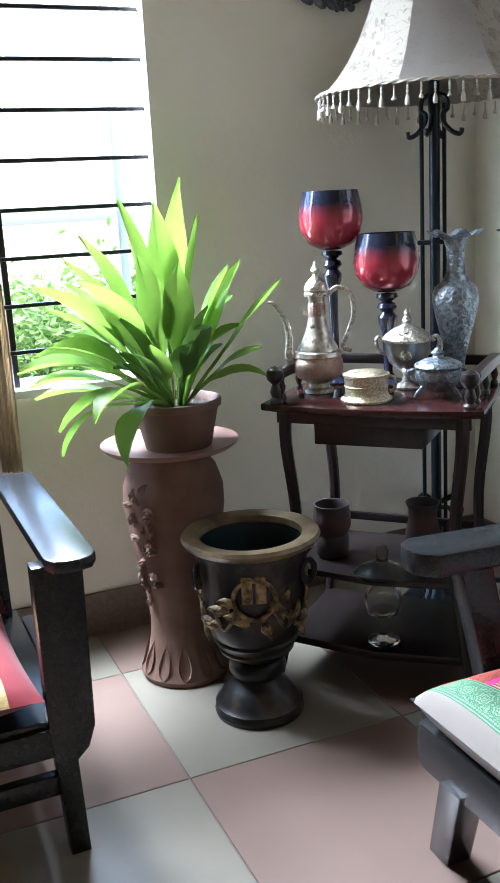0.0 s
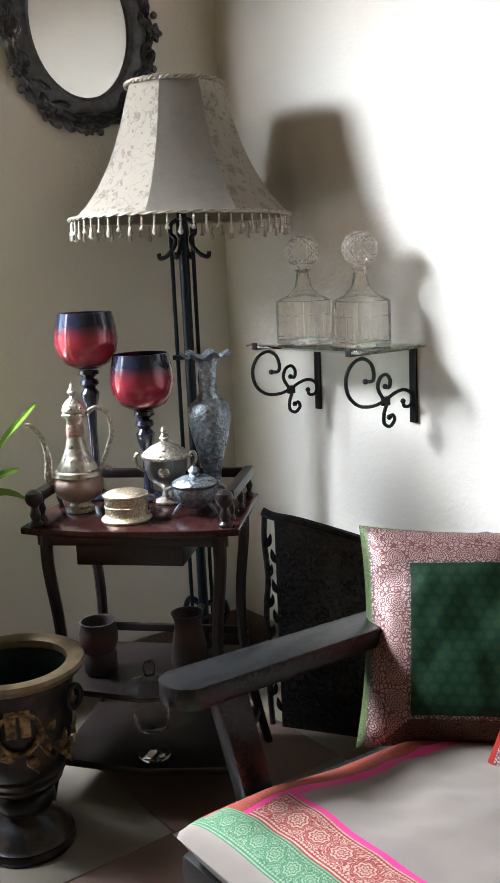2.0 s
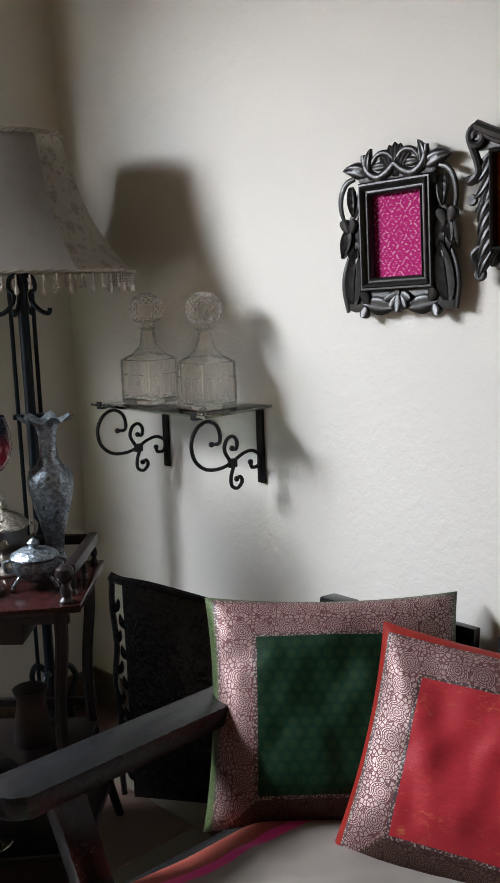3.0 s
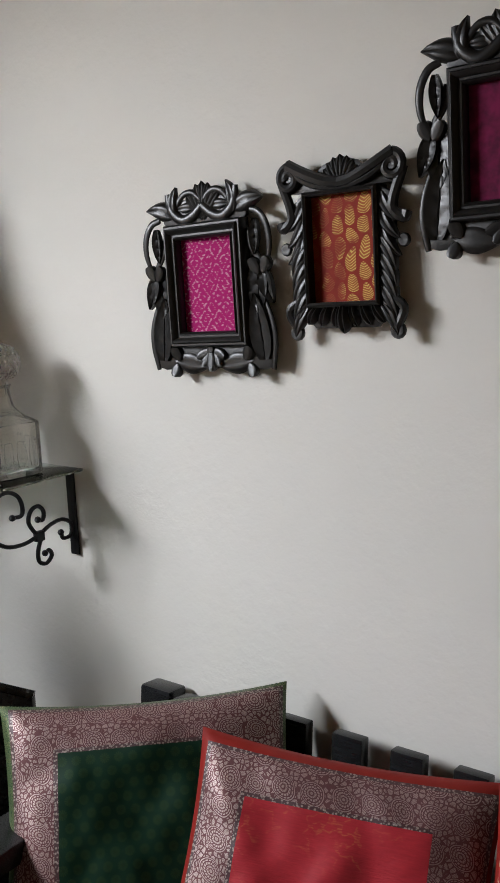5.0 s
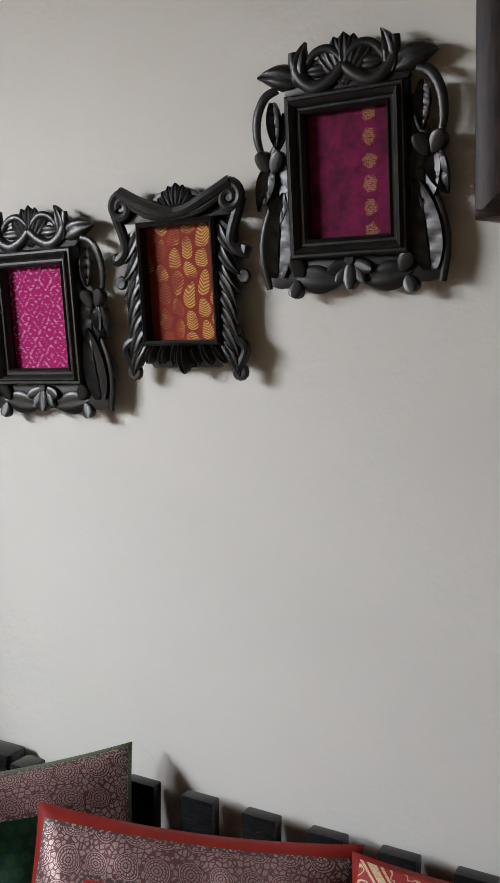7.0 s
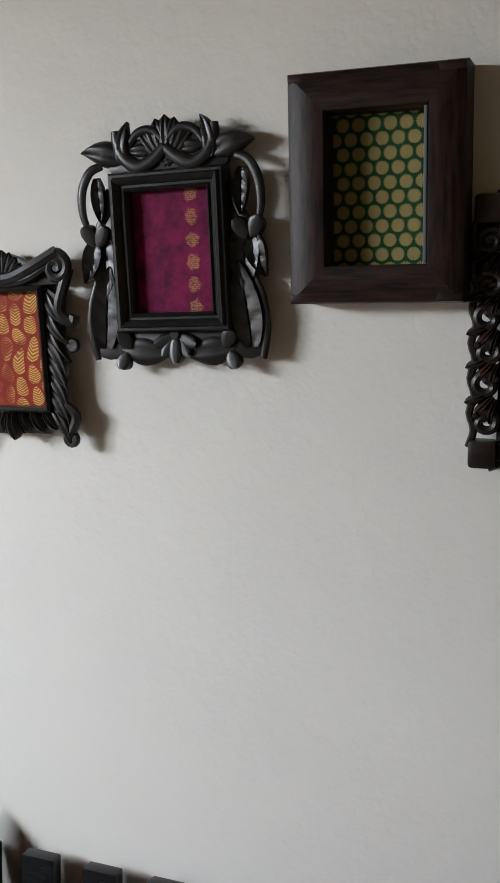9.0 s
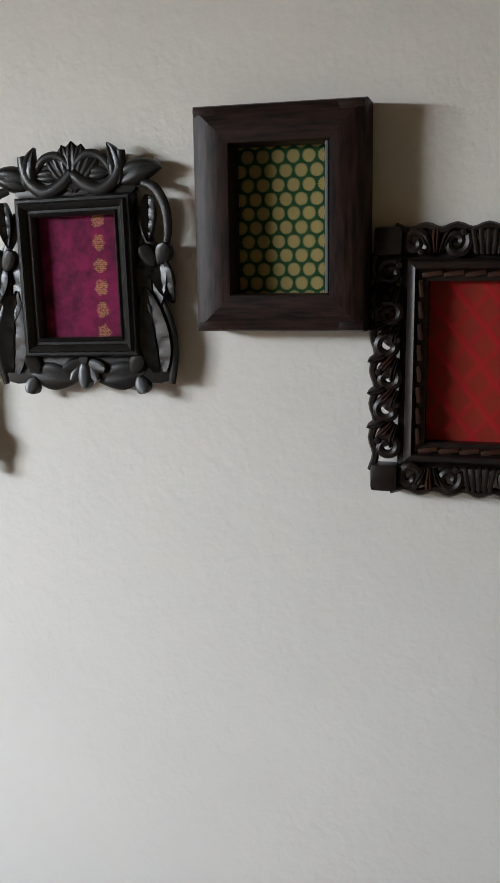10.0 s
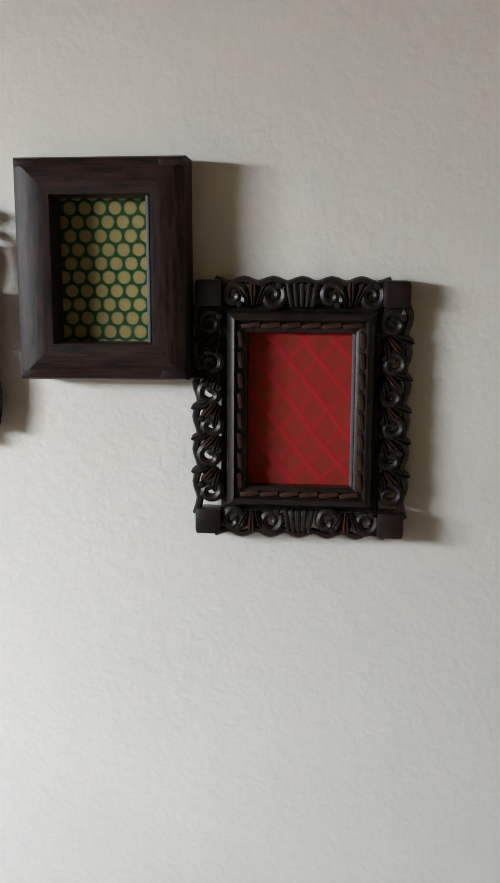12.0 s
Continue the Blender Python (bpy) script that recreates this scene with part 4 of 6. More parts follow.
def pillow(w, h, t, bands, mats, puff=1.0, n=26, ears=0.07, seed=1):
    """A cushion in local x, y with its thickness in z; bands(u, v) gives a material for u, v in -1..1."""
    bm = bmesh.new()
    rnd = random.Random(seed)
    ph = [rnd.uniform(0, 6) for _ in range(6)]
    def pt(i, j, s_):
        u, v = i / n * 2 - 1, j / n * 2 - 1
        e = (1 - u ** 4) * (1 - v ** 4)
        th = t * 0.5 * max(0.0, e) ** 0.55
        th += 0.004 * math.sin(4 * u + ph[0]) * math.sin(3 * v + ph[1]) * e + 0.0025 * math.sin(11 * u + 6 * v + ph[2]) * e + 0.012 * e * noise.noise(Vector((u * 2.2 + seed * 7, v * 2.2, 1.0))) + 0.005 * e * noise.noise(Vector((u * 6 + seed * 3, v * 4, 2.0)))
        x = u * w / 2 * (1 - ears * (1 - v * v) * u * u)
        y = v * h / 2 * (1 - ears * (1 - u * u) * v * v)
        return Vector((x, y, s_ * th))
    front = [[bm.verts.new(pt(i, j, 1)) for j in range(n + 1)] for i in range(n + 1)]
    back = [[front[i][j] if i in (0, n) or j in (0, n) else bm.verts.new(pt(i, j, -1)) for j in range(n + 1)] for i in range(n + 1)]
    for side, s_ in ((front, 1), (back, -1)):
        for i in range(n):
            for j in range(n):
                q = (side[i][j], side[i + 1][j], side[i + 1][j + 1], side[i][j + 1])
                f = bm.faces.new(q if s_ > 0 else q[::-1])
                f.material_index = bands((i + 0.5) / n * 2 - 1, (j + 0.5) / n * 2 - 1, s_)
    return bm, mats


def flowered(name, base, gold, pitch, tilt=0.0, size=0.42, petals=8, fine=False):
    """Rows of round woven flowers, set in quincunx."""
    s = Shader(name, base, 0.6, spec=0.15)
    x, y, _ = s.xyz()
    u, v = s.m("DIVIDE", x, pitch), s.m("DIVIDE", y, pitch * 0.88)
    row = s.m("FLOOR", v)
    u2 = s.m("ADD", u, s.m("MULTIPLY", s.m("MODULO", s.m("ABSOLUTE", row), 2.0), 0.5))
    fu, fv = s.m("SUBTRACT", s.m("FRACT", u2), 0.5), s.m("MULTIPLY", s.m("SUBTRACT", s.m("FRACT", v), 0.5), 0.88)
    r = s.m("SQRT", s.m("ADD", s.m("MULTIPLY", fu, fu), s.m("MULTIPLY", fv, fv)))
    ang = s.m("ARCTAN2", fv, fu)
    edge = s.m("ADD", size * 0.92, s.m("MULTIPLY", s.m("COSINE", s.m("MULTIPLY", ang, float(petals))), size * 0.06))
    inside = s.m("LESS_THAN", r, edge)
    lines = s.m("GREATER_THAN", s.m("COSINE", s.m("MULTIPLY", ang, float(petals))), -0.5)
    heart = s.m("LESS_THAN", r, size * 0.3)
    mask = s.m("MULTIPLY", inside, s.m("MAXIMUM", lines, heart))
    tone = s.mix(heart, gold, tuple(c * 0.75 for c in gold))
    s.set(color=s.mix(mask, s.mix(s.noise(60, 3), tuple(c * 0.6 for c in base), base), tone), metal=s.m("MULTIPLY", mask, 0.35))
    weave = s.m("SINE", s.m("MULTIPLY", y, 5000.0))
    return s.bump(s.m("ADD", mask, s.m("MULTIPLY", weave, 0.1)), 0.3, 0.0006).mat


def paisley(name, base, thread, pitch=0.062, rough=0.42, metal=0.7, cover=1.0, shift=(0.0, 0.0)):
    """Woven metal thread: ringed medallions in rows with curling leaves between them."""
    s = Shader(name, base, rough, spec=0.3)
    bend = s.node("ShaderNodeVectorMath", 0, [("operation", "SCALE")], i0=s.node("ShaderNodeTexNoise", 1, (), Vector=s.co, Scale=18.0, Detail=1.0), Scale=0.016)
    x, y, _ = s.xyz(s.node("ShaderNodeVectorMath", 0, [("operation", "ADD")], i0=s.co, i1=bend))
    u, v = s.m("ADD", s.m("DIVIDE", x, pitch), shift[0]), s.m("ADD", s.m("DIVIDE", y, pitch), shift[1])
    fu, fv = s.m("SUBTRACT", s.m("FRACT", u), 0.5), s.m("SUBTRACT", s.m("FRACT", v), 0.5)
    fv = s.m("ADD", s.m("MULTIPLY", fv, 1.15), s.m("MULTIPLY", fu, 0.25))
    r = s.m("SQRT", s.m("ADD", s.m("MULTIPLY", fu, fu), s.m("MULTIPLY", fv, fv)))
    ang = s.m("ARCTAN2", fv, fu)
    ring_ = s.m("GREATER_THAN", s.m("SINE", s.m("MULTIPLY", r, 62.0)), -0.35)
    spokes = s.m("GREATER_THAN", s.m("SINE", s.m("ADD", s.m("MULTIPLY", ang, 16.0), s.m("MULTIPLY", r, 30.0))), -0.6)
    medal = s.m("MULTIPLY", s.m("MULTIPLY", ring_, spokes), s.m("LESS_THAN", r, 0.335))
    edge = s.m("MULTIPLY", s.m("GREATER_THAN", r, 0.37), s.m("LESS_THAN", r, 0.4))
    leaves = s.voronoi(5.6 / pitch, s.co, 1.0, feature="DISTANCE_TO_EDGE")
    tip = s.m("GREATER_THAN", leaves, 0.11)
    hatch = s.m("GREATER_THAN", s.m("SINE", s.m("MULTIPLY", s.m("ADD", x, s.m("MULTIPLY", y, 1.4)), 2200.0)), -0.75)
    sprig = s.m("MULTIPLY", s.m("MULTIPLY", tip, hatch), s.m("GREATER_THAN", r, 0.43))
    mask = s.m("MAXIMUM", medal, s.m("MAXIMUM", edge, sprig))
    worn = s.ramp(s.noise(420, 2), (0.3, 0.55), (0.5, 1.0))
    mask = s.m("MULTIPLY", s.m("MULTIPLY", mask, worn), cover)
    s.set(color=s.mix(mask, s.mix(s.noise(30, 3), tuple(c * 0.6 for c in base), base), thread), metal=s.m("MULTIPLY", mask, metal), rough=s.mix(mask, (0.7,) * 3, (rough,) * 3))
    folds = s.noise(26, 3)
    return s.bump(s.m("ADD", s.m("MULTIPLY", mask, 0.35), s.m("MULTIPLY", folds, 2.0)), 0.5, 0.002).mat


PINK_SILVER = paisley("silver_on_plum_brocade", (0.125, 0.042, 0.044), (0.38, 0.28, 0.26), 0.047, shift=(0.2, 0.24))
# Lower border: the silver border's weave in darker, browner colours.
DARK_BORDER = paisley("dark_lower_border_brocade", (0.04, 0.016, 0.013), (0.13, 0.08, 0.05), 0.047, metal=0.4, cover=0.7, shift=(0.2, 0.3))
GREEN_SILK = flowered("dark_green_silk", (0.0028, 0.027, 0.0125), (0.018, 0.042, 0.016), 0.024, size=0.36, petals=12)
s = Shader("beaded_silver_piping", (0.1, 0.03, 0.035), 0.5)
bd = s.ramp(s.voronoi(230), (0.3, 1.0), (0.5, 0.0))
s.set(color=s.mix(bd, (0.05, 0.016, 0.018), (0.28, 0.22, 0.19)))
BEADED = s.bump(bd, 0.5, 0.001).mat
GREEN_GOLD = brocade("green_gold_edge", (0.008, 0.05, 0.022), (0.2, 0.2, 0.08), 90, 0.45, 0.5)
RED_GOLD = Shader("red_silk_with_gold_sprigs", (0.36, 0.013, 0.02), 0.5, spec=0.2)
_slub = RED_GOLD.noise(1.0, 4, RED_GOLD.scaled(60, 420, 60))
_cell = RED_GOLD.voronoi(13, None, 0.5)
_vine = RED_GOLD.ramp(RED_GOLD.m("ABSOLUTE", RED_GOLD.m("SUBTRACT", RED_GOLD.noise(24, 2), 0.5)), (0.012, 1.0), (0.03, 0.0))
# Patchy mask, stronger to the left: the lit side put into the gold.
_lit = RED_GOLD.ramp(RED_GOLD.m("ADD", RED_GOLD.noise(11, 3), RED_GOLD.m("MULTIPLY", RED_GOLD.xyz()[0], -0.5)), (0.5, 0.0), (0.66, 1.0))
_spr = RED_GOLD.m("MULTIPLY", RED_GOLD.m("MULTIPLY", RED_GOLD.m("MAXIMUM", RED_GOLD.ramp(_cell, (0.16, 1.0), (0.22, 0.0)), RED_GOLD.m("MULTIPLY", _vine, 0.25)), _lit), RED_GOLD.ramp(_slub, (0.42, 0.1), (0.56, 1.0)))
RED_GOLD.set(color=RED_GOLD.mix(_spr, RED_GOLD.mix(_slub, (0.25, 0.008, 0.014), (0.46, 0.02, 0.03)), (0.62, 0.26, 0.08)), metal=RED_GOLD.m("MULTIPLY", _spr, 0.5), sheen=0.25)
RED_GOLD = RED_GOLD.bump(RED_GOLD.m("ADD", RED_GOLD.m("MULTIPLY", _slub, 0.3), RED_GOLD.noise(16, 3)), 0.5, 0.004).mat
RED_SILK = cloth("orange_red_silk", (0.26, 0.016, 0.01), 0.6, 0.55, 0.0)
RED_WHITE = Shader("red_and_cream_brocade", (0.3, 0.02, 0.025), 0.55, spec=0.2)
_x, _y, _ = RED_WHITE.xyz()
_run = RED_WHITE.m("ADD", RED_WHITE.m("MULTIPLY", _y, 1.0), RED_WHITE.m("ADD", RED_WHITE.m("MULTIPLY", _x, 0.75), RED_WHITE.m("MULTIPLY", RED_WHITE.noise(5, 1), 0.06)))
_band = RED_WHITE.m("FRACT", RED_WHITE.m("DIVIDE", _run, 0.075))
_off = RED_WHITE.m("ABSOLUTE", RED_WHITE.m("SUBTRACT", _band, 0.5))
_line = RED_WHITE.m("GREATER_THAN", _off, 0.43)
_thin = RED_WHITE.m("LESS_THAN", RED_WHITE.m("ABSOLUTE", RED_WHITE.m("SUBTRACT", _off, 0.36)), 0.025)
_spot = RED_WHITE.m("MULTIPLY", RED_WHITE.m("LESS_THAN", RED_WHITE.voronoi(42, None, 0.5), 0.24), RED_WHITE.m("LESS_THAN", _off, 0.3))
_curl = RED_WHITE.m("MULTIPLY", RED_WHITE.ramp(RED_WHITE.m("ABSOLUTE", RED_WHITE.m("SUBTRACT", RED_WHITE.noise(48, 1), 0.5)), (0.02, 1.0), (0.035, 0.0)), RED_WHITE.m("LESS_THAN", _off, 0.32))
_fig = RED_WHITE.m("MAXIMUM", RED_WHITE.m("MAXIMUM", _line, _thin), RED_WHITE.m("MAXIMUM", _spot, _curl))
_fig = RED_WHITE.m("MULTIPLY", _fig, RED_WHITE.ramp(RED_WHITE.noise(380, 2), (0.3, 0.4), (0.5, 1.0)))
RED_WHITE.set(color=RED_WHITE.mix(_fig, RED_WHITE.mix(RED_WHITE.noise(14, 2), (0.22, 0.012, 0.018), (0.34, 0.04, 0.03)), (0.55, 0.42, 0.27)), metal=RED_WHITE.m("MULTIPLY", _fig, 0.2))
RED_WHITE = RED_WHITE.bump(_fig, 0.4, 0.001).mat


def frame_bands(u, v, s_):
    """A panel in a wide border with stitched edges, and a flange of the backing cloth."""
    if s_ < 0 or u < -0.93 or v > 0.965 or u > 0.97:
        return 2
    left, right, low, high = u + 0.6, 0.58 - u, v + 0.76, 0.6 - v
    d = min(left, right, low, high)
    if d > 0:
        return 0
    if d > -0.028 or u < -0.9 or v > 0.935 or u > 0.94:
        return 4
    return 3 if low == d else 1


def ruffled_bands(u, v, s_):
    """The same, with a broad flange along the top."""
    return 2 if v > 0.9 else frame_bands(u, v * 1.07, s_)


def standing(bl, br, tl, t):
    """Pose of a cushion from three corners: its x runs bl to br, its y up to tl."""
    bl, br, tl = Vector(bl), Vector(br), Vector(tl)
    x = (br - bl).normalized()
    y = (tl - bl).normalized()
    z = x.cross(y).normalized()
    m_ = Matrix((x, y, z)).transposed().to_4x4()
    m_.translation = (br - bl) / 2 + bl + (tl - bl) / 2
    return m_


def square_cushion(label, mats, bl, br, tl, size, t=0.12, seed=1, bands=frame_bands):
    bm, ms = pillow(size[0], size[1], t, bands, mats, seed=seed, n=64)
    return single("cushion", bm, ms, label, "cushion", standing(bl, br, tl, t), "sofa cushions")


square_cushion("green silk cushion with wide silver brocade border", [GREEN_SILK, PINK_SILVER, GREEN_GOLD, DARK_BORDER, BEADED], (1.21, 1.195, 0.31), (1.53, 0.82, 0.3), (1.365, 1.365, 0.685), (0.52, 0.45), 0.14, seed=1)
square_cushion("red silk cushion with silver brocade border", [RED_GOLD, PINK_SILVER, RED_SILK, DARK_BORDER, BEADED], (1.345, 0.935, 0.315), (1.415, 0.45, 0.215), (1.555, 1.07, 0.715), (0.51, 0.44), 0.11, seed=2, bands=ruffled_bands)
square_cushion("red and cream brocade cushion leaning on the sofa back", [RED_WHITE, RED_WHITE, RED_SILK, RED_WHITE, RED_WHITE], (1.45, 0.51, 0.33), (1.47, 0.07, 0.33), (1.63, 0.54, 0.64), (0.46, 0.4), seed=3)

LINEN = cloth("grey_beige_linen", (0.21, 0.183, 0.16), 0.9, 0.82)
def band_cloth(name, base, thread, mid, width, pitch):
    """A woven border along y: a row of round flowers between beaded lines."""
    s = Shader(name, base, 0.7, spec=0.15)
    x, y, _ = s.xyz()
    off = s.m("DIVIDE", s.m("SUBTRACT", x, mid), width)
    across = s.m("ABSOLUTE", off)
    fu = s.m("SUBTRACT", s.m("FRACT", s.m("DIVIDE", y, pitch)), 0.5)
    fv = s.m("MULTIPLY", off, width / pitch)
    r = s.m("SQRT", s.m("ADD", s.m("MULTIPLY", fu, fu), s.m("MULTIPLY", fv, fv)))
    ang = s.m("ARCTAN2", fv, fu)
    lobed = s.m("ADD", r, s.m("MULTIPLY", s.m("COSINE", s.m("MULTIPLY", ang, 8.0)), 0.03))
    flower = s.m("MULTIPLY", s.m("LESS_THAN", lobed, 0.4), s.m("GREATER_THAN", s.m("SINE", s.m("MULTIPLY", lobed, 48.0)), -0.25))
    sprig = s.m("MULTIPLY", s.m("GREATER_THAN", lobed, 0.44), s.m("GREATER_THAN", s.m("SINE", s.m("MULTIPLY", s.noise(70, 1), 60.0)), 0.1))
    sprig = s.m("MULTIPLY", sprig, s.m("LESS_THAN", across, 0.33))
    tooth = s.m("LESS_THAN", s.m("ABSOLUTE", s.m("SUBTRACT", across, 0.37)), s.m("MULTIPLY", s.m("ABSOLUTE", s.m("SINE", s.m("MULTIPLY", y, 520.0))), 0.03))
    line = s.m("LESS_THAN", s.m("ABSOLUTE", s.m("SUBTRACT", across, 0.45)), 0.018)
    core = s.m("MULTIPLY", s.m("MAXIMUM", flower, sprig), s.m("LESS_THAN", across, 0.34))
    mask = s.m("MAXIMUM", core, s.m("MAXIMUM", tooth, line))
    mask = s.m("MULTIPLY", mask, s.ramp(s.noise(300, 2), (0.3, 0.35), (0.55, 0.95)))
    s.set(color=s.mix(mask, s.mix(s.noise(24, 3), tuple(c * 0.75 for c in base), base), thread), metal=s.m("MULTIPLY", mask, 0.15))
    return s.bump(mask, 0.35, 0.0008).mat


BAND_GREEN = band_cloth("green_brocade_band", (0.05, 0.155, 0.085), (0.2, 0.28, 0.185), -0.38, 0.062, 0.04)
BAND_PINK = band_cloth("cream_on_red_brocade_band", (0.27, 0.05, 0.05), (0.44, 0.33, 0.27), -0.307, 0.087, 0.05)
BAND_HOT = cloth("magenta_piping_cloth", (0.62, 0.02, 0.2), 0.7)
BAND_RED = brocade("orange_red_brocade_band", (0.26, 0.03, 0.03), (0.4, 0.17, 0.1), 60, 0.4, 0.7, metal=0.2)


def seat_bands(u, v, s_):
    """u: from the sofa's front to its back; v: along it."""
    x = (u + 1) / 2 * 0.86
    y = (1 - v) / 2 * 1.86
    if s_ < 0:
        return 0
    if x < 0.025:
        return 0
    if y < 0.03 and x > 0.05:
        return 4
    if x < 0.085:
        return 1
    if y < 0.085:
        return 4 if y < 0.075 else 3
    if x < 0.17:
        return 2
    if x < 0.177 or y < 0.094:
        return 3
    return 0


def seat_cushion():
    bm = bmesh.new()
    nx, ny = 72, 150
    w, h, t = 0.87, 1.87, 0.1
    rnd = random.Random(4)
    rows = []
    for s_ in (1, -1):
        g = []
        for i in range(nx + 1):
            u = i / nx * 2 - 1
            row = []
            for j in range(ny + 1):
                v = j / ny * 2 - 1
                e = max(0.0, (1 - abs(u) ** 9) * (1 - abs(v) ** 20))
                z = s_ * t / 2 * e ** 0.5
                if s_ > 0:
                    z += e * (0.008 * math.sin(3 * u + 5 * v) + 0.006 * math.sin(9 * v - 4 * u) * math.sin(5 * u + 1) + 0.01 * math.exp(-((v - 0.6) ** 2 * 30 + (u - 0.1) ** 2 * 6)) + 0.012 * noise.noise(Vector((u * 2.5, v * 6, 3.0))) + 0.006 * noise.noise(Vector((u * 7 + v * 9, v * 14, 5.0))))
                row.append(bm.verts.new((u * w / 2, v * h / 2, z)))
            g.append(row)
        rows.append(g)
    for g, s_ in zip(rows, (1, -1)):
        for i in range(nx):
            for j in range(ny):
                f = bm.faces.new((g[i][j], g[i + 1][j], g[i + 1][j + 1], g[i][j + 1]))
                f.material_index = seat_bands((i + 0.5) / nx * 2 - 1, (j + 0.5) / ny * 2 - 1, s_)
    bmesh.ops.remove_doubles(bm, verts=bm.verts[:], dist=0.0006)
    return bm


single("seat_cushion", seat_cushion(), [LINEN, BAND_GREEN, BAND_PINK, BAND_HOT, BAND_RED], "long grey linen sofa seat cushion with brocade bands", "cushion", pose(1.165, 0.215, 0.298, 0, 5, 0))

# ---- wall shelf with decanters ----
shelf = thing("wall_shelf", "glass shelf on two scrolled black iron brackets", "shelf", pose(WALL_X, 0, 1.015))
part("plate", box(0.22, 0.44, 0.006, pose(-0.115, 1.75, 0.008), 0.001), clear_glass("shelf_glass", (0.85, 0.95, 0.9)).mat, shelf, "clear glass plate")


def bracket(y):
    at = lambda bm, name: part(name, bm, IRON, shelf)
    at(box(0.008, 0.022, 0.19, pose(-0.006, y, -0.092), 0.002), "wall_bar")
    at(box(0.22, 0.016, 0.006, pose(-0.115, y, 0.001), 0.001), "top_bar")
    at(box(0.006, 0.016, 0.018, pose(-0.223, y, 0.008), 0.001), "stop")
    flatten = Matrix(((1.1, 0, 0, 0), (0, 0, 1, y), (0, 1, 0, 0), (0, 0, 0, 1)))
    big = [(-0.155, -0.066, 0), (-0.133, -0.066, 0), (-0.13, -0.045, 0), (-0.14, -0.022, 0), (-0.165, -0.01, 0), (-0.195, -0.022, 0), (-0.212, -0.055, 0), (-0.205, -0.095, 0), (-0.175, -0.122, 0), (-0.135, -0.128, 0), (-0.1, -0.12, 0), (-0.065, -0.104, 0), (-0.035, -0.1, 0), (-0.012, -0.115, 0), (-0.015, -0.14, 0), (-0.035, -0.142, 0), (-0.04, -0.128, 0)]
    at(tube(smooth_path(big, 5), 0.0045, 8, m=flatten), "scroll")
    s2 = [(-0.095, -0.085, 0), (-0.083, -0.088, 0), (-0.08, -0.07, 0), (-0.092, -0.056, 0), (-0.11, -0.062, 0), (-0.118, -0.085, 0), (-0.105, -0.11, 0), (-0.09, -0.122, 0), (-0.1, -0.15, 0), (-0.1, -0.175, 0), (-0.083, -0.185, 0), (-0.068, -0.172, 0), (-0.073, -0.158, 0), (-0.084, -0.162, 0)]
    at(tube(smooth_path(s2, 5), 0.0045, 8, m=flatten), "scroll")
    for x, _, z in ((big[0][0] * 1.1, 0, big[0][1]), (big[-1][0] * 1.1, 0, big[-1][1]), (s2[0][0] * 1.1, 0, s2[0][1]), (s2[-1][0] * 1.1, 0, s2[-1][1])):
        at(lathe([(0, -0.0075), (0.0052, -0.0052), (0.0075, 0), (0.0052, 0.0052), (0, 0.0075)], 10, pose(x, y, z)), "curl_end")
    at(box(0.022, 0.014, 0.022, pose(-0.1045, y, -0.121), 0.003), "collar")


bracket(1.935)
bracket(1.572)


def square_lathe(profile, bm=None, m=None, n=32):
    """Like lathe with a rounded-square section: (half width, height, roundness 0..1)."""
    own = bmesh.new()
    rings = []
    for r, z, k in profile:
        ring_ = []
        for i in range(n):
            a = 2 * math.pi * i / n
            p = 2 + (1 - k) * 6
            q = (abs(math.cos(a)) ** p + abs(math.sin(a)) ** p) ** (-1 / p)
            ring_.append(own.verts.new((r * q * math.cos(a), r * q * math.sin(a), z)))
        rings.append(ring_)
    for a, b in zip(rings, rings[1:]):
        for i in range(n):
            own.faces.new((a[i], a[(i + 1) % n], b[(i + 1) % n], b[i]))
    own.faces.new(rings[0][::-1])
    own.faces.new(rings[-1])
    if m is not None:
        own.transform(m)
    return merge(bm, own)


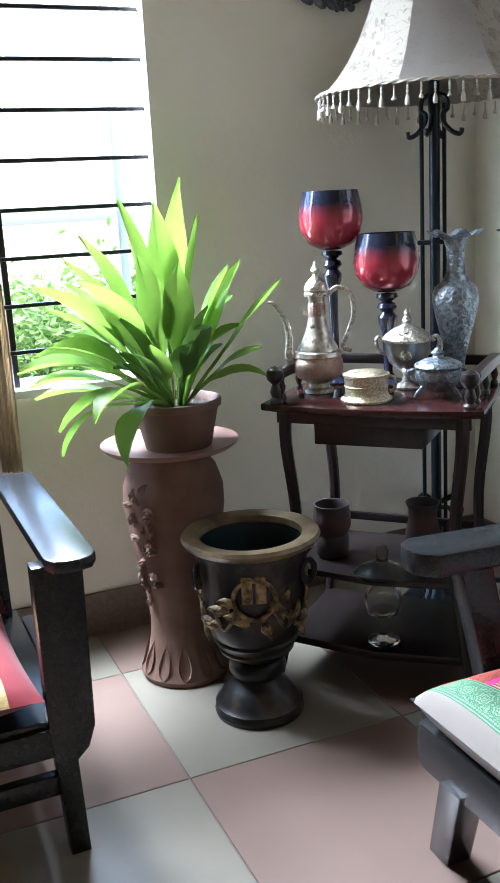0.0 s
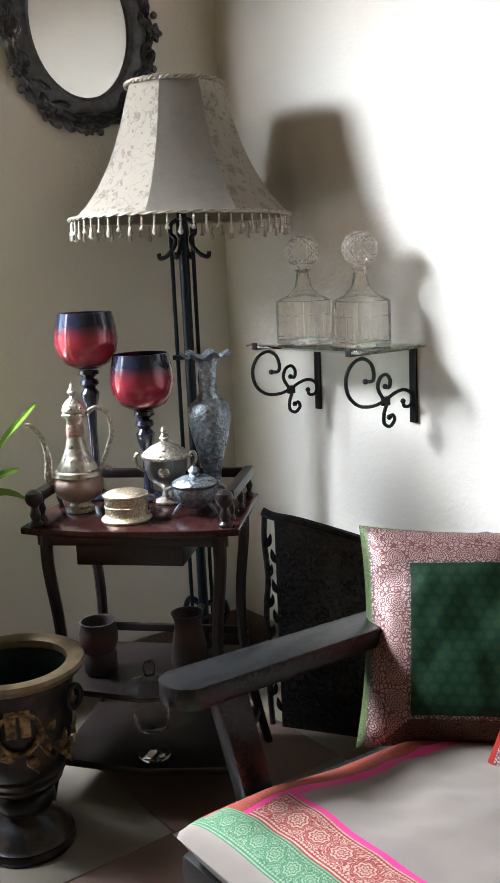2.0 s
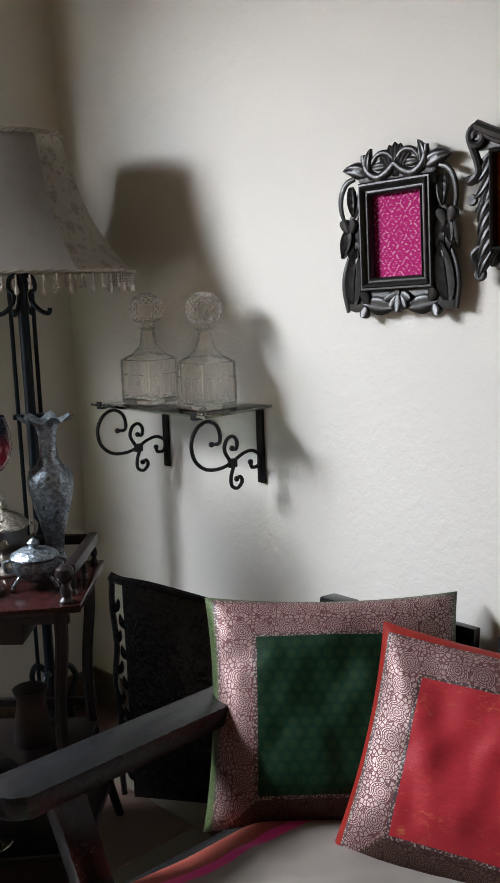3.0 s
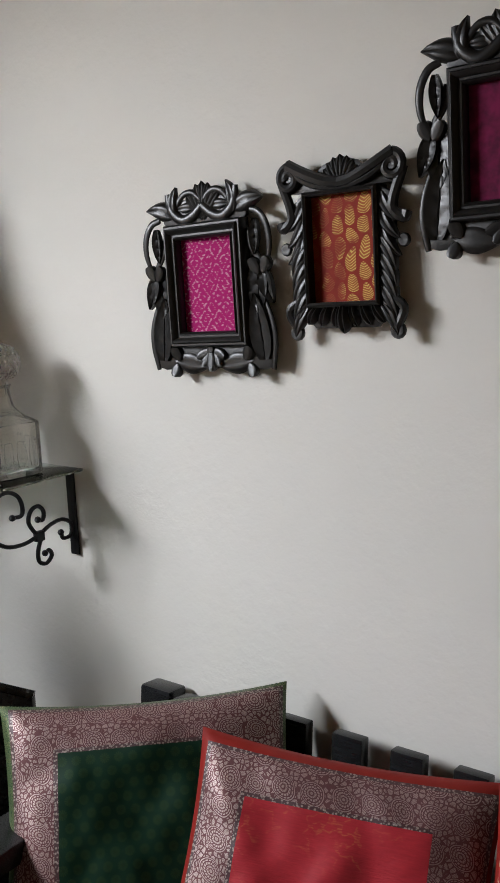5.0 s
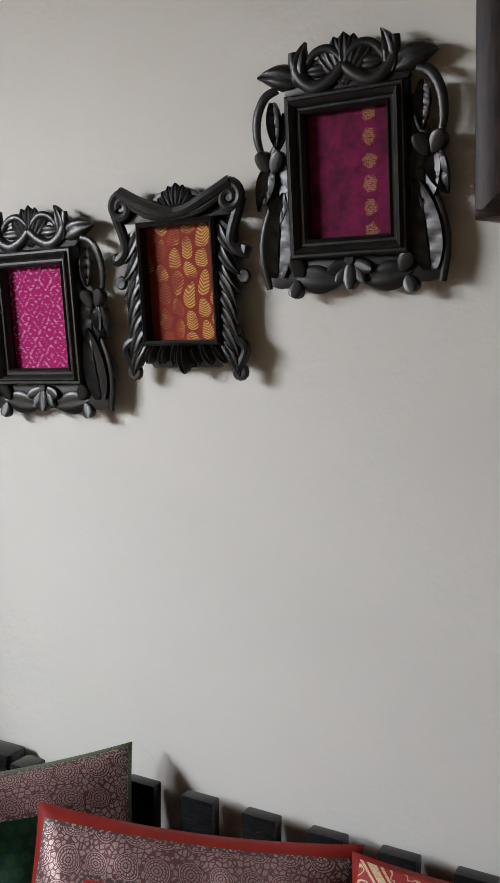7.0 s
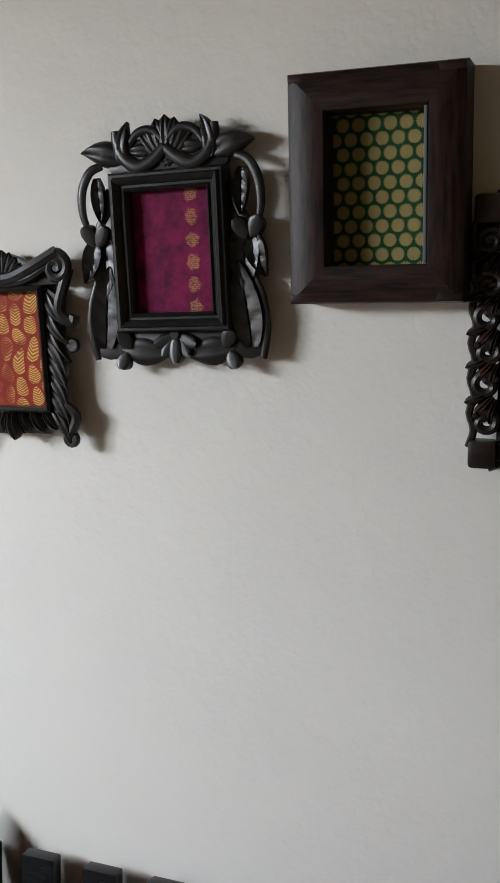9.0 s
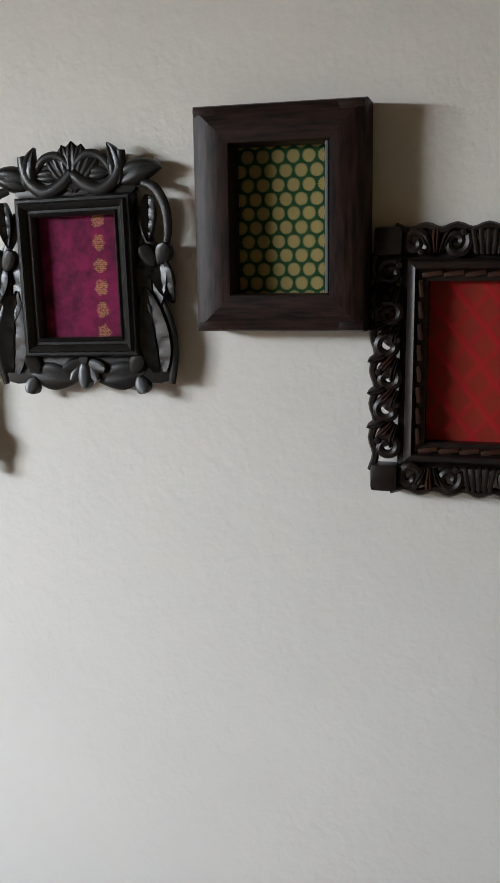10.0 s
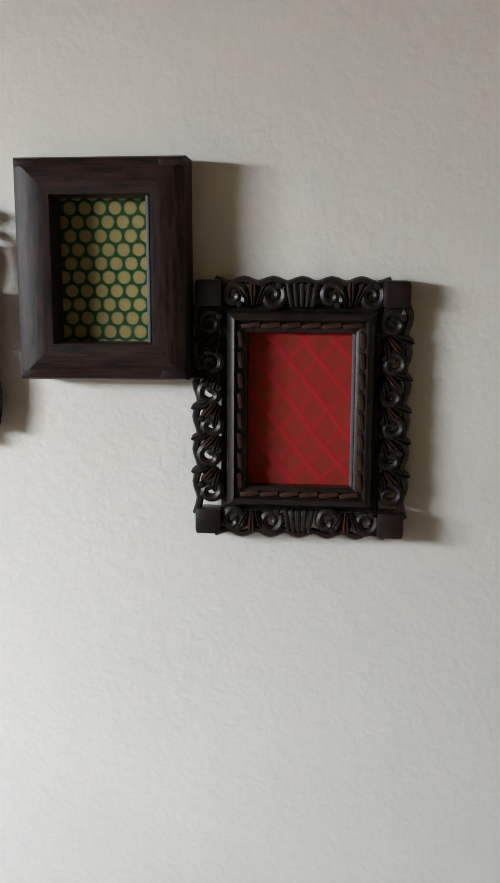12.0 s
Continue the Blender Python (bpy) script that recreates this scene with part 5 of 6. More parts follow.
def decanter(m):
    d = thing("decanter", "square cut-glass decanter with ball stopper", "decanter", m, "cut-glass decanters")
    outer = [(0.053, 0.0, 0), (0.056, 0.004, 0), (0.056, 0.02, 0), (0.056, 0.104, 0), (0.055, 0.112, 0), (0.05, 0.116, 0.3), (0.036, 0.126, 0.8), (0.023, 0.145, 1), (0.018, 0.17, 1), (0.018, 0.186, 1), (0.022, 0.191, 1)]
    inner = [(0.01, 0.191, 1), (0.013, 0.17, 1), (0.018, 0.147, 1), (0.032, 0.125, 0.8), (0.047, 0.109, 0), (0.049, 0.015, 0), (0.044, 0.01, 0)]
    part("bottle", square_lathe(outer + inner), DECANTER, d)
    for k in range(4):
        for x in (-0.03, 0, 0.03):
            face = pose(0, 0, 0, 0, 0, 90 * k) @ pose(x, -0.0562, 0.048)
            loop = [(0.0105 * math.cos(a) * (1 if abs(math.cos(a)) > 0.5 else 0.8), 0, 0.03 * max(-0.9, min(0.9, 1.25 * math.sin(a)))) for a in (2 * math.pi * i / 24 for i in range(25))]
            part("cut_panel", tube(loop, 0.0012, 5, m=face), DECANTER, d)
    st = bmesh.new()
    cols, tiers = 15, 11

    def at(i, j, r):
        la = math.pi * (0.5 - (j + 0.25) / (tiers + 1.6))
        a = 2 * math.pi * (i + 0.5 * (j % 2)) / cols
        return (r * math.cos(la) * math.cos(a), r * math.cos(la) * math.sin(a), 0.236 + 0.94 * r * math.sin(la))
    net = [[st.verts.new(at(i, j, 0.0425)) for i in range(cols)] for j in range(tiers)]
    for j in range(tiers - 2):
        for i in range(cols):
            right = (i + j % 2) % cols
            corners = [net[j][i], net[j + 1][right], net[j + 2][i], net[j + 1][(right - 1) % cols]]
            tip = st.verts.new([c * 1.1 if n < 2 else 0.236 + (c - 0.236) * 1.1 for n, c in enumerate(sum((v.co for v in corners), Vector()) / 4)])
            for a, b in zip(corners, corners[1:] + corners[:1]):
                st.faces.new((a, b, tip))
    for end in (0, tiers - 1):
        inner = net[1] if end == 0 else net[tiers - 2]
        for i in range(cols):
            st.faces.new((net[end][i], net[end][(i + 1) % cols], inner[i]))
        st.faces.new(net[end] if end else net[end][::-1])
    bmesh.ops.recalc_face_normals(st, faces=st.faces[:])
    part("stopper", st, STOPPER, d, "diamond-cut ball stopper", smooth=False)
    part("stopper_neck", lathe([(0.0, 0.165), (0.008, 0.166), (0.011, 0.192), (0.015, 0.198), (0.013, 0.202), (0, 0.203)], 16), DECANTER, d)
    return d


def pale_glass(s, clear):
    """Thin glass: part of the light goes straight through."""
    tr = s.t.nodes.new("ShaderNodeBsdfTransparent")
    mx = s.t.nodes.new("ShaderNodeMixShader")
    mx.inputs[0].default_value = clear
    s.t.links.new(s.b.outputs[0], mx.inputs[1])
    s.t.links.new(tr.outputs[0], mx.inputs[2])
    s.t.links.new(mx.outputs[0], s.t.nodes["Material Output"].inputs["Surface"])
    return s.mat


s = clear_glass("decanter_glass", (1.0, 0.985, 0.95))
STOPPER = pale_glass(clear_glass("stopper_glass", (1, 1, 1), 0.05).set(ior=1.55), 0.04)
DECANTER = pale_glass(s.set(ior=1.4).bump(s.voronoi(60, rnd=0.5), 0.25, 0.003), 0.22)
decanter(pose(WALL_X - 0.125, 1.845, 1.0265, 0, 0, 4))
decanter(pose(WALL_X - 0.12, 1.635, 1.0265, 0, 0, -6))

# ---- framed pieces of sari cloth ----
HUNG = Matrix(((0, 0, -1, 0), (-1, 0, 0, 0), (0, 1, 0, 0), (0, 0, 0, 1)))


def hang(y, z, roll=0.0, lean=0.0, deep=1.08, off=0.003):
    """Local x to the right along the wall, y up, z out of the wall."""
    return Matrix.Translation((WALL_X - off, y, z)) @ HUNG @ pose(0, 0, 0, lean, 0, roll) @ Matrix.Diagonal((1, 1, deep, 1))


def moulding(w, h, profile, mat, parent, name="rail", label=""):
    """Four mitred rails round an opening w by h; profile: (outwards, height) pairs."""
    sides = [((-w / 2, -h / 2), (w / 2, -h / 2), (0, -1)), ((w / 2, -h / 2), (w / 2, h / 2), (1, 0)), ((w / 2, h / 2), (-w / 2, h / 2), (0, 1)), ((-w / 2, h / 2), (-w / 2, -h / 2), (-1, 0))]
    for (a, b, nrm) in sides:
        bm = bmesh.new()
        d = Vector((b[0] - a[0], b[1] - a[1])).normalized()
        rows = []
        for end, sgn in ((a, -1), (b, 1)):
            rows.append([bm.verts.new((end[0] + nrm[0] * o + d.x * sgn * o, end[1] + nrm[1] * o + d.y * sgn * o, z)) for o, z in profile])
        for i in range(len(profile)):
            j = (i + 1) % len(profile)
            bm.faces.new((rows[0][i], rows[1][i], rows[1][j], rows[0][j]))
        bm.faces.new(rows[0])
        bm.faces.new(rows[1][::-1])
        part(name, bm, mat, parent, label)


RAIL = [(0, 0.0), (0, 0.03), (0.003, 0.034), (0.006, 0.03), (0.0095, 0.03), (0.013, 0.039), (0.018, 0.043), (0.021, 0.036), (0.0245, 0.036), (0.028, 0.03), (0.028, 0.0)]


def picture(w, h, mat, parent, label):
    part("cloth", box(w + 0.004, h + 0.004, 0.003, pose(0, 0, 0.006)), mat, parent, label)


def lines_cloth(name, base, thread, sx, sy, amount=0.5):
    """Cloth with small broken rows of pale thread and diamond figures."""
    s = Shader(name, base, 0.7, spec=0.12)
    x, y, _ = s.xyz()
    n = s.noise(1.0, 3, s.scaled(sx, sy, 1))
    dia = s.m("ADD", s.m("ABSOLUTE", s.m("SUBTRACT", s.m("FRACT", s.m("DIVIDE", x, 0.034)), 0.5)), s.m("ABSOLUTE", s.m("SUBTRACT", s.m("FRACT", s.m("DIVIDE", y, 0.042)), 0.5)))
    st = s.m("SINE", s.m("MULTIPLY", dia, 19.0))
    f = s.m("ADD", n, s.m("MULTIPLY", st, 0.1))
    mask = s.ramp(f, (0.56, 0.0), (0.66, amount))
    s.set(color=s.mix(mask, base, thread))
    return s.bump(mask, 0.3, 0.0006).mat


CLOTH_PINK = lines_cloth("magenta_cloth_with_silver_rows", (0.4, 0.006, 0.13), (0.66, 0.36, 0.44), 85, 250, 0.72)
s = Shader("rust_cloth_with_gold_leaves", (0.33, 0.05, 0.015), 0.6, spec=0.15)
wx = s.m("ADD", s.xyz()[0], s.m("MULTIPLY", s.m("SUBTRACT", s.noise(22, 1), 0.5), 0.03))
wy = s.m("ADD", s.xyz()[1], s.m("MULTIPLY", s.m("SUBTRACT", s.noise(17, 1), 0.5), 0.03))
cu = s.m("DIVIDE", wx, 0.025)
cv = s.m("ADD", s.m("DIVIDE", wy, 0.036), s.m("MULTIPLY", s.m("MODULO", s.m("ABSOLUTE", s.m("FLOOR", cu)), 2.0), 0.5))
fu = s.m("SUBTRACT", s.m("FRACT", cu), 0.5)
fv = s.m("SUBTRACT", s.m("FRACT", cv), 0.5)
wide = s.m("MULTIPLY", s.m("SQRT", s.m("MAXIMUM", 0.0, s.m("SUBTRACT", 0.2, s.m("MULTIPLY", fv, fv)))), s.m("ADD", 0.98, s.m("MULTIPLY", fv, -0.6)))
near = s.m("LESS_THAN", s.m("ABSOLUTE", fu), wide)
rib = s.ramp(s.m("SINE", s.m("MULTIPLY", s.m("SUBTRACT", wy, s.m("MULTIPLY", s.m("ABSOLUTE", fu), 0.012)), 1500.0)), (0.3, 0.2), (0.6, 1.0))
worn = s.ramp(s.m("ADD", s.noise(30, 2), s.m("MULTIPLY", s.xyz()[0], 2.2)), (0.4, 0.12), (0.58, 1.0))
mk = s.m("MULTIPLY", s.m("MULTIPLY", near, rib), worn)
s.set(color=s.mix(mk, s.mix(s.noise(40, 3), (0.16, 0.012, 0.006), (0.34, 0.03, 0.012)), (0.6, 0.38, 0.1)), metal=s.m("MULTIPLY", mk, 0.4))
CLOTH_RUST = s.bump(mk, 0.4, 0.0008).mat
s = Shader("purple_cloth_with_gold_edge", (0.2, 0.008, 0.09), 0.65, spec=0.12)
base_ = s.mix(s.ramp(s.noise(55, 2), (0.35, 0.0), (0.65, 1.0)), (0.085, 0.006, 0.03), (0.2, 0.01, 0.062))
gx = s.m("DIVIDE", s.m("SUBTRACT", s.xyz()[0], 0.029), 0.0105)
gy = s.m("DIVIDE", s.m("SUBTRACT", s.m("FRACT", s.m("DIVIDE", s.xyz()[1], 0.031)), 0.5), 0.38)
gr = s.m("ADD", s.m("SQRT", s.m("ADD", s.m("MULTIPLY", gx, gx), s.m("MULTIPLY", gy, gy))), s.m("MULTIPLY", s.m("SUBTRACT", s.noise(150, 1), 0.5), 0.9))
gx = s.ramp(gr, (0.75, 1.0), (1.0, 0.0))
gd = s.ramp(s.m("SINE", s.m("MULTIPLY", s.xyz()[1], 2400.0)), (0.2, 0.55), (0.6, 1.0))
gm = s.m("MULTIPLY", s.m("MULTIPLY", gx, gd), s.ramp(s.noise(420, 2), (0.38, 0.1), (0.55, 0.8)))
s.set(color=s.mix(gm, base_, (0.52, 0.28, 0.1)))
CLOTH_PURPLE = s.bump(s.noise(60, 2), 0.4, 0.002).mat
CLOTH_GREEN = flowered("green_cloth_with_gold_flowers", (0.01, 0.06, 0.018), (0.42, 0.32, 0.12), 0.0205, size=0.44, petals=14)
s = Shader("red_quilted_cloth", (0.36, 0.02, 0.015), 0.6, spec=0.15)
x_, y_, _z = s.xyz()
q1 = s.m("ABSOLUTE", s.m("SINE", s.m("MULTIPLY", s.m("ADD", s.m("ADD", x_, s.m("MULTIPLY", y_, 0.8)), s.m("MULTIPLY", s.noise(12, 2), 0.012)), 75.0)))
q2 = s.m("ABSOLUTE", s.m("SINE", s.m("MULTIPLY", s.m("SUBTRACT", x_, s.m("MULTIPLY", y_, 1.0)), 75.0)))
ql = s.m("MAXIMUM", s.ramp(q1, (0.0, 1.0), (0.6, 0.0)), s.m("MULTIPLY", s.ramp(q2, (0.0, 1.0), (0.6, 0.0)), 0.7))
s.set(color=s.mix(ql, s.mix(s.noise(50, 3), (0.22, 0.022, 0.012), (0.3, 0.03, 0.018)), (0.42, 0.012, 0.018)))
CLOTH_RED = s.bump(ql, 0.4, 0.001).mat


def scroll_part(parent, pts, r, mat, m=None, flat=1.0, taper=True):
    p = pts
    rad = [r * (0.35 + 0.65 * math.sin(math.pi * min(1.0, 0.12 + 0.88 * i / (len(p) - 1)))) for i in range(len(p))] if taper else r
    return part("carved_scroll", tube(p, rad, 8, flat=flat, m=m), mat, parent)


def leaf_part(parent, x, y, z, ang, ln, wd, ht, curl, mat, ribs=0, tilt=0.0, blunt=False):
    return part("carved_leaf", leaf_bm(ln, wd, ht, curl, ribs, m=pose(x, y, z, 0, tilt, ang), blunt=blunt), mat, parent)


def fan(parent, x, y, z, a0, a1, n, ln, wd, ht, mat):
    for k in range(n):
        a = a0 + (a1 - a0) * k / (n - 1)
        leaf_part(parent, x, y, z, a, ln * (1 - 0.12 * abs(k / (n - 1) * 2 - 1)), wd, ht, 0.0, mat, blunt=True)


def knob(parent, x, y, z, r, mat, name="carved_bud"):
    return part(name, lathe([(r, 0), (r * 1.0, r * 0.3), (r * 0.8, r * 0.6), (r * 0.45, r * 0.62), (0, r * 0.5)], 12, pose(x, y, z)), mat, parent)


def veined_leaf(parent, x, y, z, ang, ln, wd, ht, curl=0.0, veins=4, tilt=0.0, round_=0.6, name="carved_leaf"):
    """A broad leaf along +x with a sunk midrib, and side veins cut into it."""
    m_ = pose(x, y, z, 0, tilt, ang)
    bm = bmesh.new()
    n = 30 if veins else 18
    across = [-1, -0.96, -0.7, -0.38, -0.08, 0, 0.08, 0.38, 0.7, 0.96, 1] if veins else [j / 4 - 1 for j in range(9)]
    k = len(across) - 1
    rows = []
    for i in range(n + 1):
        t = i / n
        w = wd * max(0.03, math.sin(math.pi * (0.06 + 0.94 * t) ** round_)) ** 0.72
        if round_ > 1.2:
            w = wd * max(0.12, math.sqrt(max(0.0, 1 - ((t - 0.62) / (0.62 if t < 0.62 else 0.385)) ** 2)))
        a = curl * t
        cx = ln * (t if abs(curl) < 1e-3 else math.sin(a) / curl)
        cy = ln * (0 if abs(curl) < 1e-3 else (1 - math.cos(a)) / curl)
        row = []
        for e in across:
            h = ht * ((1 - abs(e) ** 4) ** 0.5 * 0.62 + 0.25 * (1 - abs(e))) * (0.7 + 0.3 * math.sin(math.pi * t))
            if round_ > 1.2:
                h = ht * (1 - abs(e) ** 4) ** 0.5 * (0.5 + 0.5 * t) * (1 if t < 0.97 else 0.3)
            else:
                h -= ht * 0.22 * math.exp(-(e * 4) ** 2)
            if veins:
                h = ht * (0.42 + 0.4 * abs(e) ** 1.3) * (0.75 + 0.25 * math.sin(math.pi * t)) if abs(e) < 0.98 else 0.0
                h -= ht * (0.2 if e == 0 else 0.0) + (ht * 0.14 * max(0.0, math.cos(2 * math.pi * (0.8 * veins * t - abs(e) * 0.7))) ** 6 if abs(e) < 0.95 else 0.0)
            row.append(bm.verts.new((cx - math.sin(a) * e * w * 0.5, cy + math.cos(a) * e * w * 0.5, h)))
        rows.append(row)
    for a, b in zip(rows, rows[1:]):
        for j in range(k):
            bm.faces.new((a[j], a[j + 1], b[j + 1], b[j]))
    bm.transform(m_)
    return part(name, bm, CARVED_BLACK, parent)


def petal(parent, x, y, z, ang, ln, wd, ht, name="carved_petal"):
    return veined_leaf(parent, x, y, z, ang, ln, wd, ht, 0.0, 0, 0.0, 1.25, name)


def ribbon(parent, pts, r, flat=0.6):
    p = smooth_path(pts, 5)
    rad = [r * (0.55 + 0.45 * math.sin(math.pi * min(1.0, 0.2 + 0.72 * i / (len(p) - 1)))) for i in range(len(p))]
    return part("carved_stem", tube(p, rad, 10, flat=flat), CARVED_BLACK, parent)


def leafy_frame(m, label, cloth_mat, cloth_label, W, top_, bot_, w, h, rail_w=0.026):
    """Frame of twined leaves, W wide over all, round an opening w by h; top_, bot_: height of crest and foot."""
    f = thing("picture_frame", label, "picture frame", m, "frames on the wall")
    sc = rail_w / 0.028
    moulding(w, h, [(o * sc, z) for o, z in RAIL], CARVED_BLACK, f)
    picture(w, h, cloth_mat, f, cloth_label)
    part("backboard", box(w + 0.036, h + 0.036, 0.02, pose(0, 0, -0.009), 0.001), CARVED_BLACK, f)
    ox, oy = w / 2 + rail_w, h / 2 + rail_w
    sx_ = W / 2 - ox
    crest = [(0.0, 0.95), (0.1, 0.84), (0.2, 0.66), (0.34, 0.7), (0.46, 0.55), (0.62, 0.5), (0.66, 0.1), (0.6, 0.0)]
    pts = [(W / 2 * a, oy - 0.002 + b * top_) for a, b in crest]
    part("crest_board", slab([(-x, y) for x, y in pts[1:]][::-1] + pts, 0.004, 0.018, 0.004), CARVED_BLACK, f)
    base = [(0.0, 0.9), (0.2, 0.78), (0.4, 0.9), (0.6, 0.86), (0.8, 0.9), (0.92, 0.8), (0.92, 0.2), (0.84, 0.05), (0.6, 0.0)]
    pts = [(W / 2 * a, -oy + 0.002 - b * bot_) for a, b in base]
    part("foot_board", slab(pts + [(-x, y) for x, y in pts[1:]][::-1], 0.004, 0.015, 0.004), CARVED_BLACK, f)
    for q in (-1, 1):
        def sx(e):
            return q * (ox + sx_ * e)
        # bowed stem from the corner down to the pair of rounded leaves
        ribbon(f, [(sx(0.25), oy + 0.012, 0.018), (sx(0.62), oy + 0.004, 0.021), (sx(0.88), oy - 0.02, 0.022), (sx(0.93), oy - 0.05, 0.02), (sx(0.8), oy - 0.078, 0.016)], 0.007)
        ribbon(f, [(sx(0.08), oy - 0.02, 0.014), (sx(0.2), oy - 0.05, 0.016), (sx(0.5), oy - 0.075, 0.016), (sx(0.55), oy - 0.1, 0.014)], 0.007)
        veined_leaf(f, sx(0.42), oy - 0.004, 0.014, -90 - q * 3, 0.062, 0.021, 0.017, 0.0, 5, round_=0.9)
        # chain of overlapping leaves at the middle of the side
        veined_leaf(f, sx(0.42), 0.026, 0.008, -90 - q * 4, 0.085, 0.046, 0.02, 0.1 * q, 4, round_=0.75)
        veined_leaf(f, sx(0.62), 0.02, 0.012, -90 + q * 8, 0.062, 0.03, 0.019, 0.35 * q, 3, round_=0.75)
        petal(f, sx(0.5), 0.012, 0.018, 90 + q * 28, 0.032, 0.026, 0.016)
        petal(f, sx(0.62), 0.014, 0.016, 90 - q * 26, 0.031, 0.027, 0.016)
        ribbon(f, [(sx(0.12), -0.03, 0.012), (sx(0.3), -0.05, 0.016), (sx(0.2), -oy + 0.035, 0.014), (sx(0.06), -oy + 0.01, 0.012)], 0.006)
        # broad leaf rising from the foot
        part("side_board", slab([(sx(0.15), -oy - 0.02), (sx(0.8), -oy - bot_ * 0.75), (sx(0.92), -oy + 0.01), (sx(0.8), -oy + 0.05), (sx(0.5), -oy + 0.075), (sx(0.3), -oy + 0.04)][::q], 0.003, 0.012, 0.003), CARVED_BLACK, f)
        veined_leaf(f, sx(0.5), -oy - bot_ * 0.5, 0.01, 90 + q * 4, 0.118, 0.046, 0.021, 0.12 * q, 5, round_=0.8)
        ribbon(f, [(sx(0.8), -oy - bot_ * 0.85, 0.014), (sx(0.93), -oy + 0.0, 0.017), (sx(0.88), -oy + 0.04, 0.018), (sx(0.62), -oy + 0.08, 0.016)], 0.0062)
        # crest: eye-shaped scroll sweeping into an upturned horn, and the corner leaf
        k_ = W / 0.3
        low = [(0.0, 0.016), (0.02, 0.004), (0.045, -0.002), (0.068, 0.008), (0.078, 0.024), (0.08, 0.036)]
        ribbon(f, [(q * a * k_, oy + 0.009 + 1.3 * b, 0.023) for a, b in low], 0.0095, 0.75)
        over = [(0.002, 0.022), (0.022, 0.034), (0.045, 0.032), (0.062, 0.018), (0.066, 0.008)]
        ribbon(f, [(q * a * k_, oy + 0.009 + 1.3 * b, 0.02) for a, b in over], 0.006, 0.75)
        veined_leaf(f, q * 0.02 * k_, oy + 0.028, 0.014, 0 if q > 0 else 180, 0.042 * k_, 0.022, 0.013, 0.0, 0, round_=1.0)
        veined_leaf(f, q * 0.07 * k_, oy + 0.012, 0.016, 90 - q * 12, 0.057, 0.028, 0.019, 0.8 * q, 0, round_=0.7)
        veined_leaf(f, q * 0.074 * k_, oy + 0.017, 0.014, 90 - q * 60, 0.064, 0.036, 0.019, -0.6 * q, 0, round_=0.75)
        # foot: leaves laid outwards from the flower
        veined_leaf(f, q * 0.016, -oy - bot_ * 0.72, 0.01, 90 - q * 78, W * 0.27, 0.044, 0.013, -0.12 * q, 0, round_=1.15)
        petal(f, q * W * 0.26, -oy - bot_ * 0.5, 0.014, 90 - q * 30, 0.03, 0.028, 0.017)
        petal(f, q * W * 0.29, -oy - bot_ * 0.62, 0.013, -90 + q * 20, 0.026, 0.026, 0.015)
        for a in (34, 68):
            petal(f, 0, -oy - 0.006, 0.014, -90 + q * a, 0.036, 0.022, 0.015)
    petal(f, 0, -oy - 0.006, 0.017, -90, 0.04, 0.024, 0.016)
    knob(f, 0, -oy - 0.004, 0.022, 0.008, CARVED_BLACK)
    fan(f, 0, oy + 0.006, 0.016, 50, 130, 7, 0.066, 0.026, 0.009, CARVED_BLACK)
    return f


leafy_frame(hang(1.139, 1.408, 1.9, -0.6, 0.7, 0.015), "black carved leaf frame holding magenta cloth", CLOTH_PINK, "magenta cloth with silver thread", 0.294, 0.066, 0.05, 0.126, 0.168, 0.028)
leafy_frame(hang(0.5765, 1.6, 1.6, -0.6, 0.7, 0.015), "large black carved leaf frame holding purple cloth", CLOTH_PURPLE, "purple cloth with a gold sprig border", 0.276, 0.066, 0.046, 0.12, 0.166, 0.027)


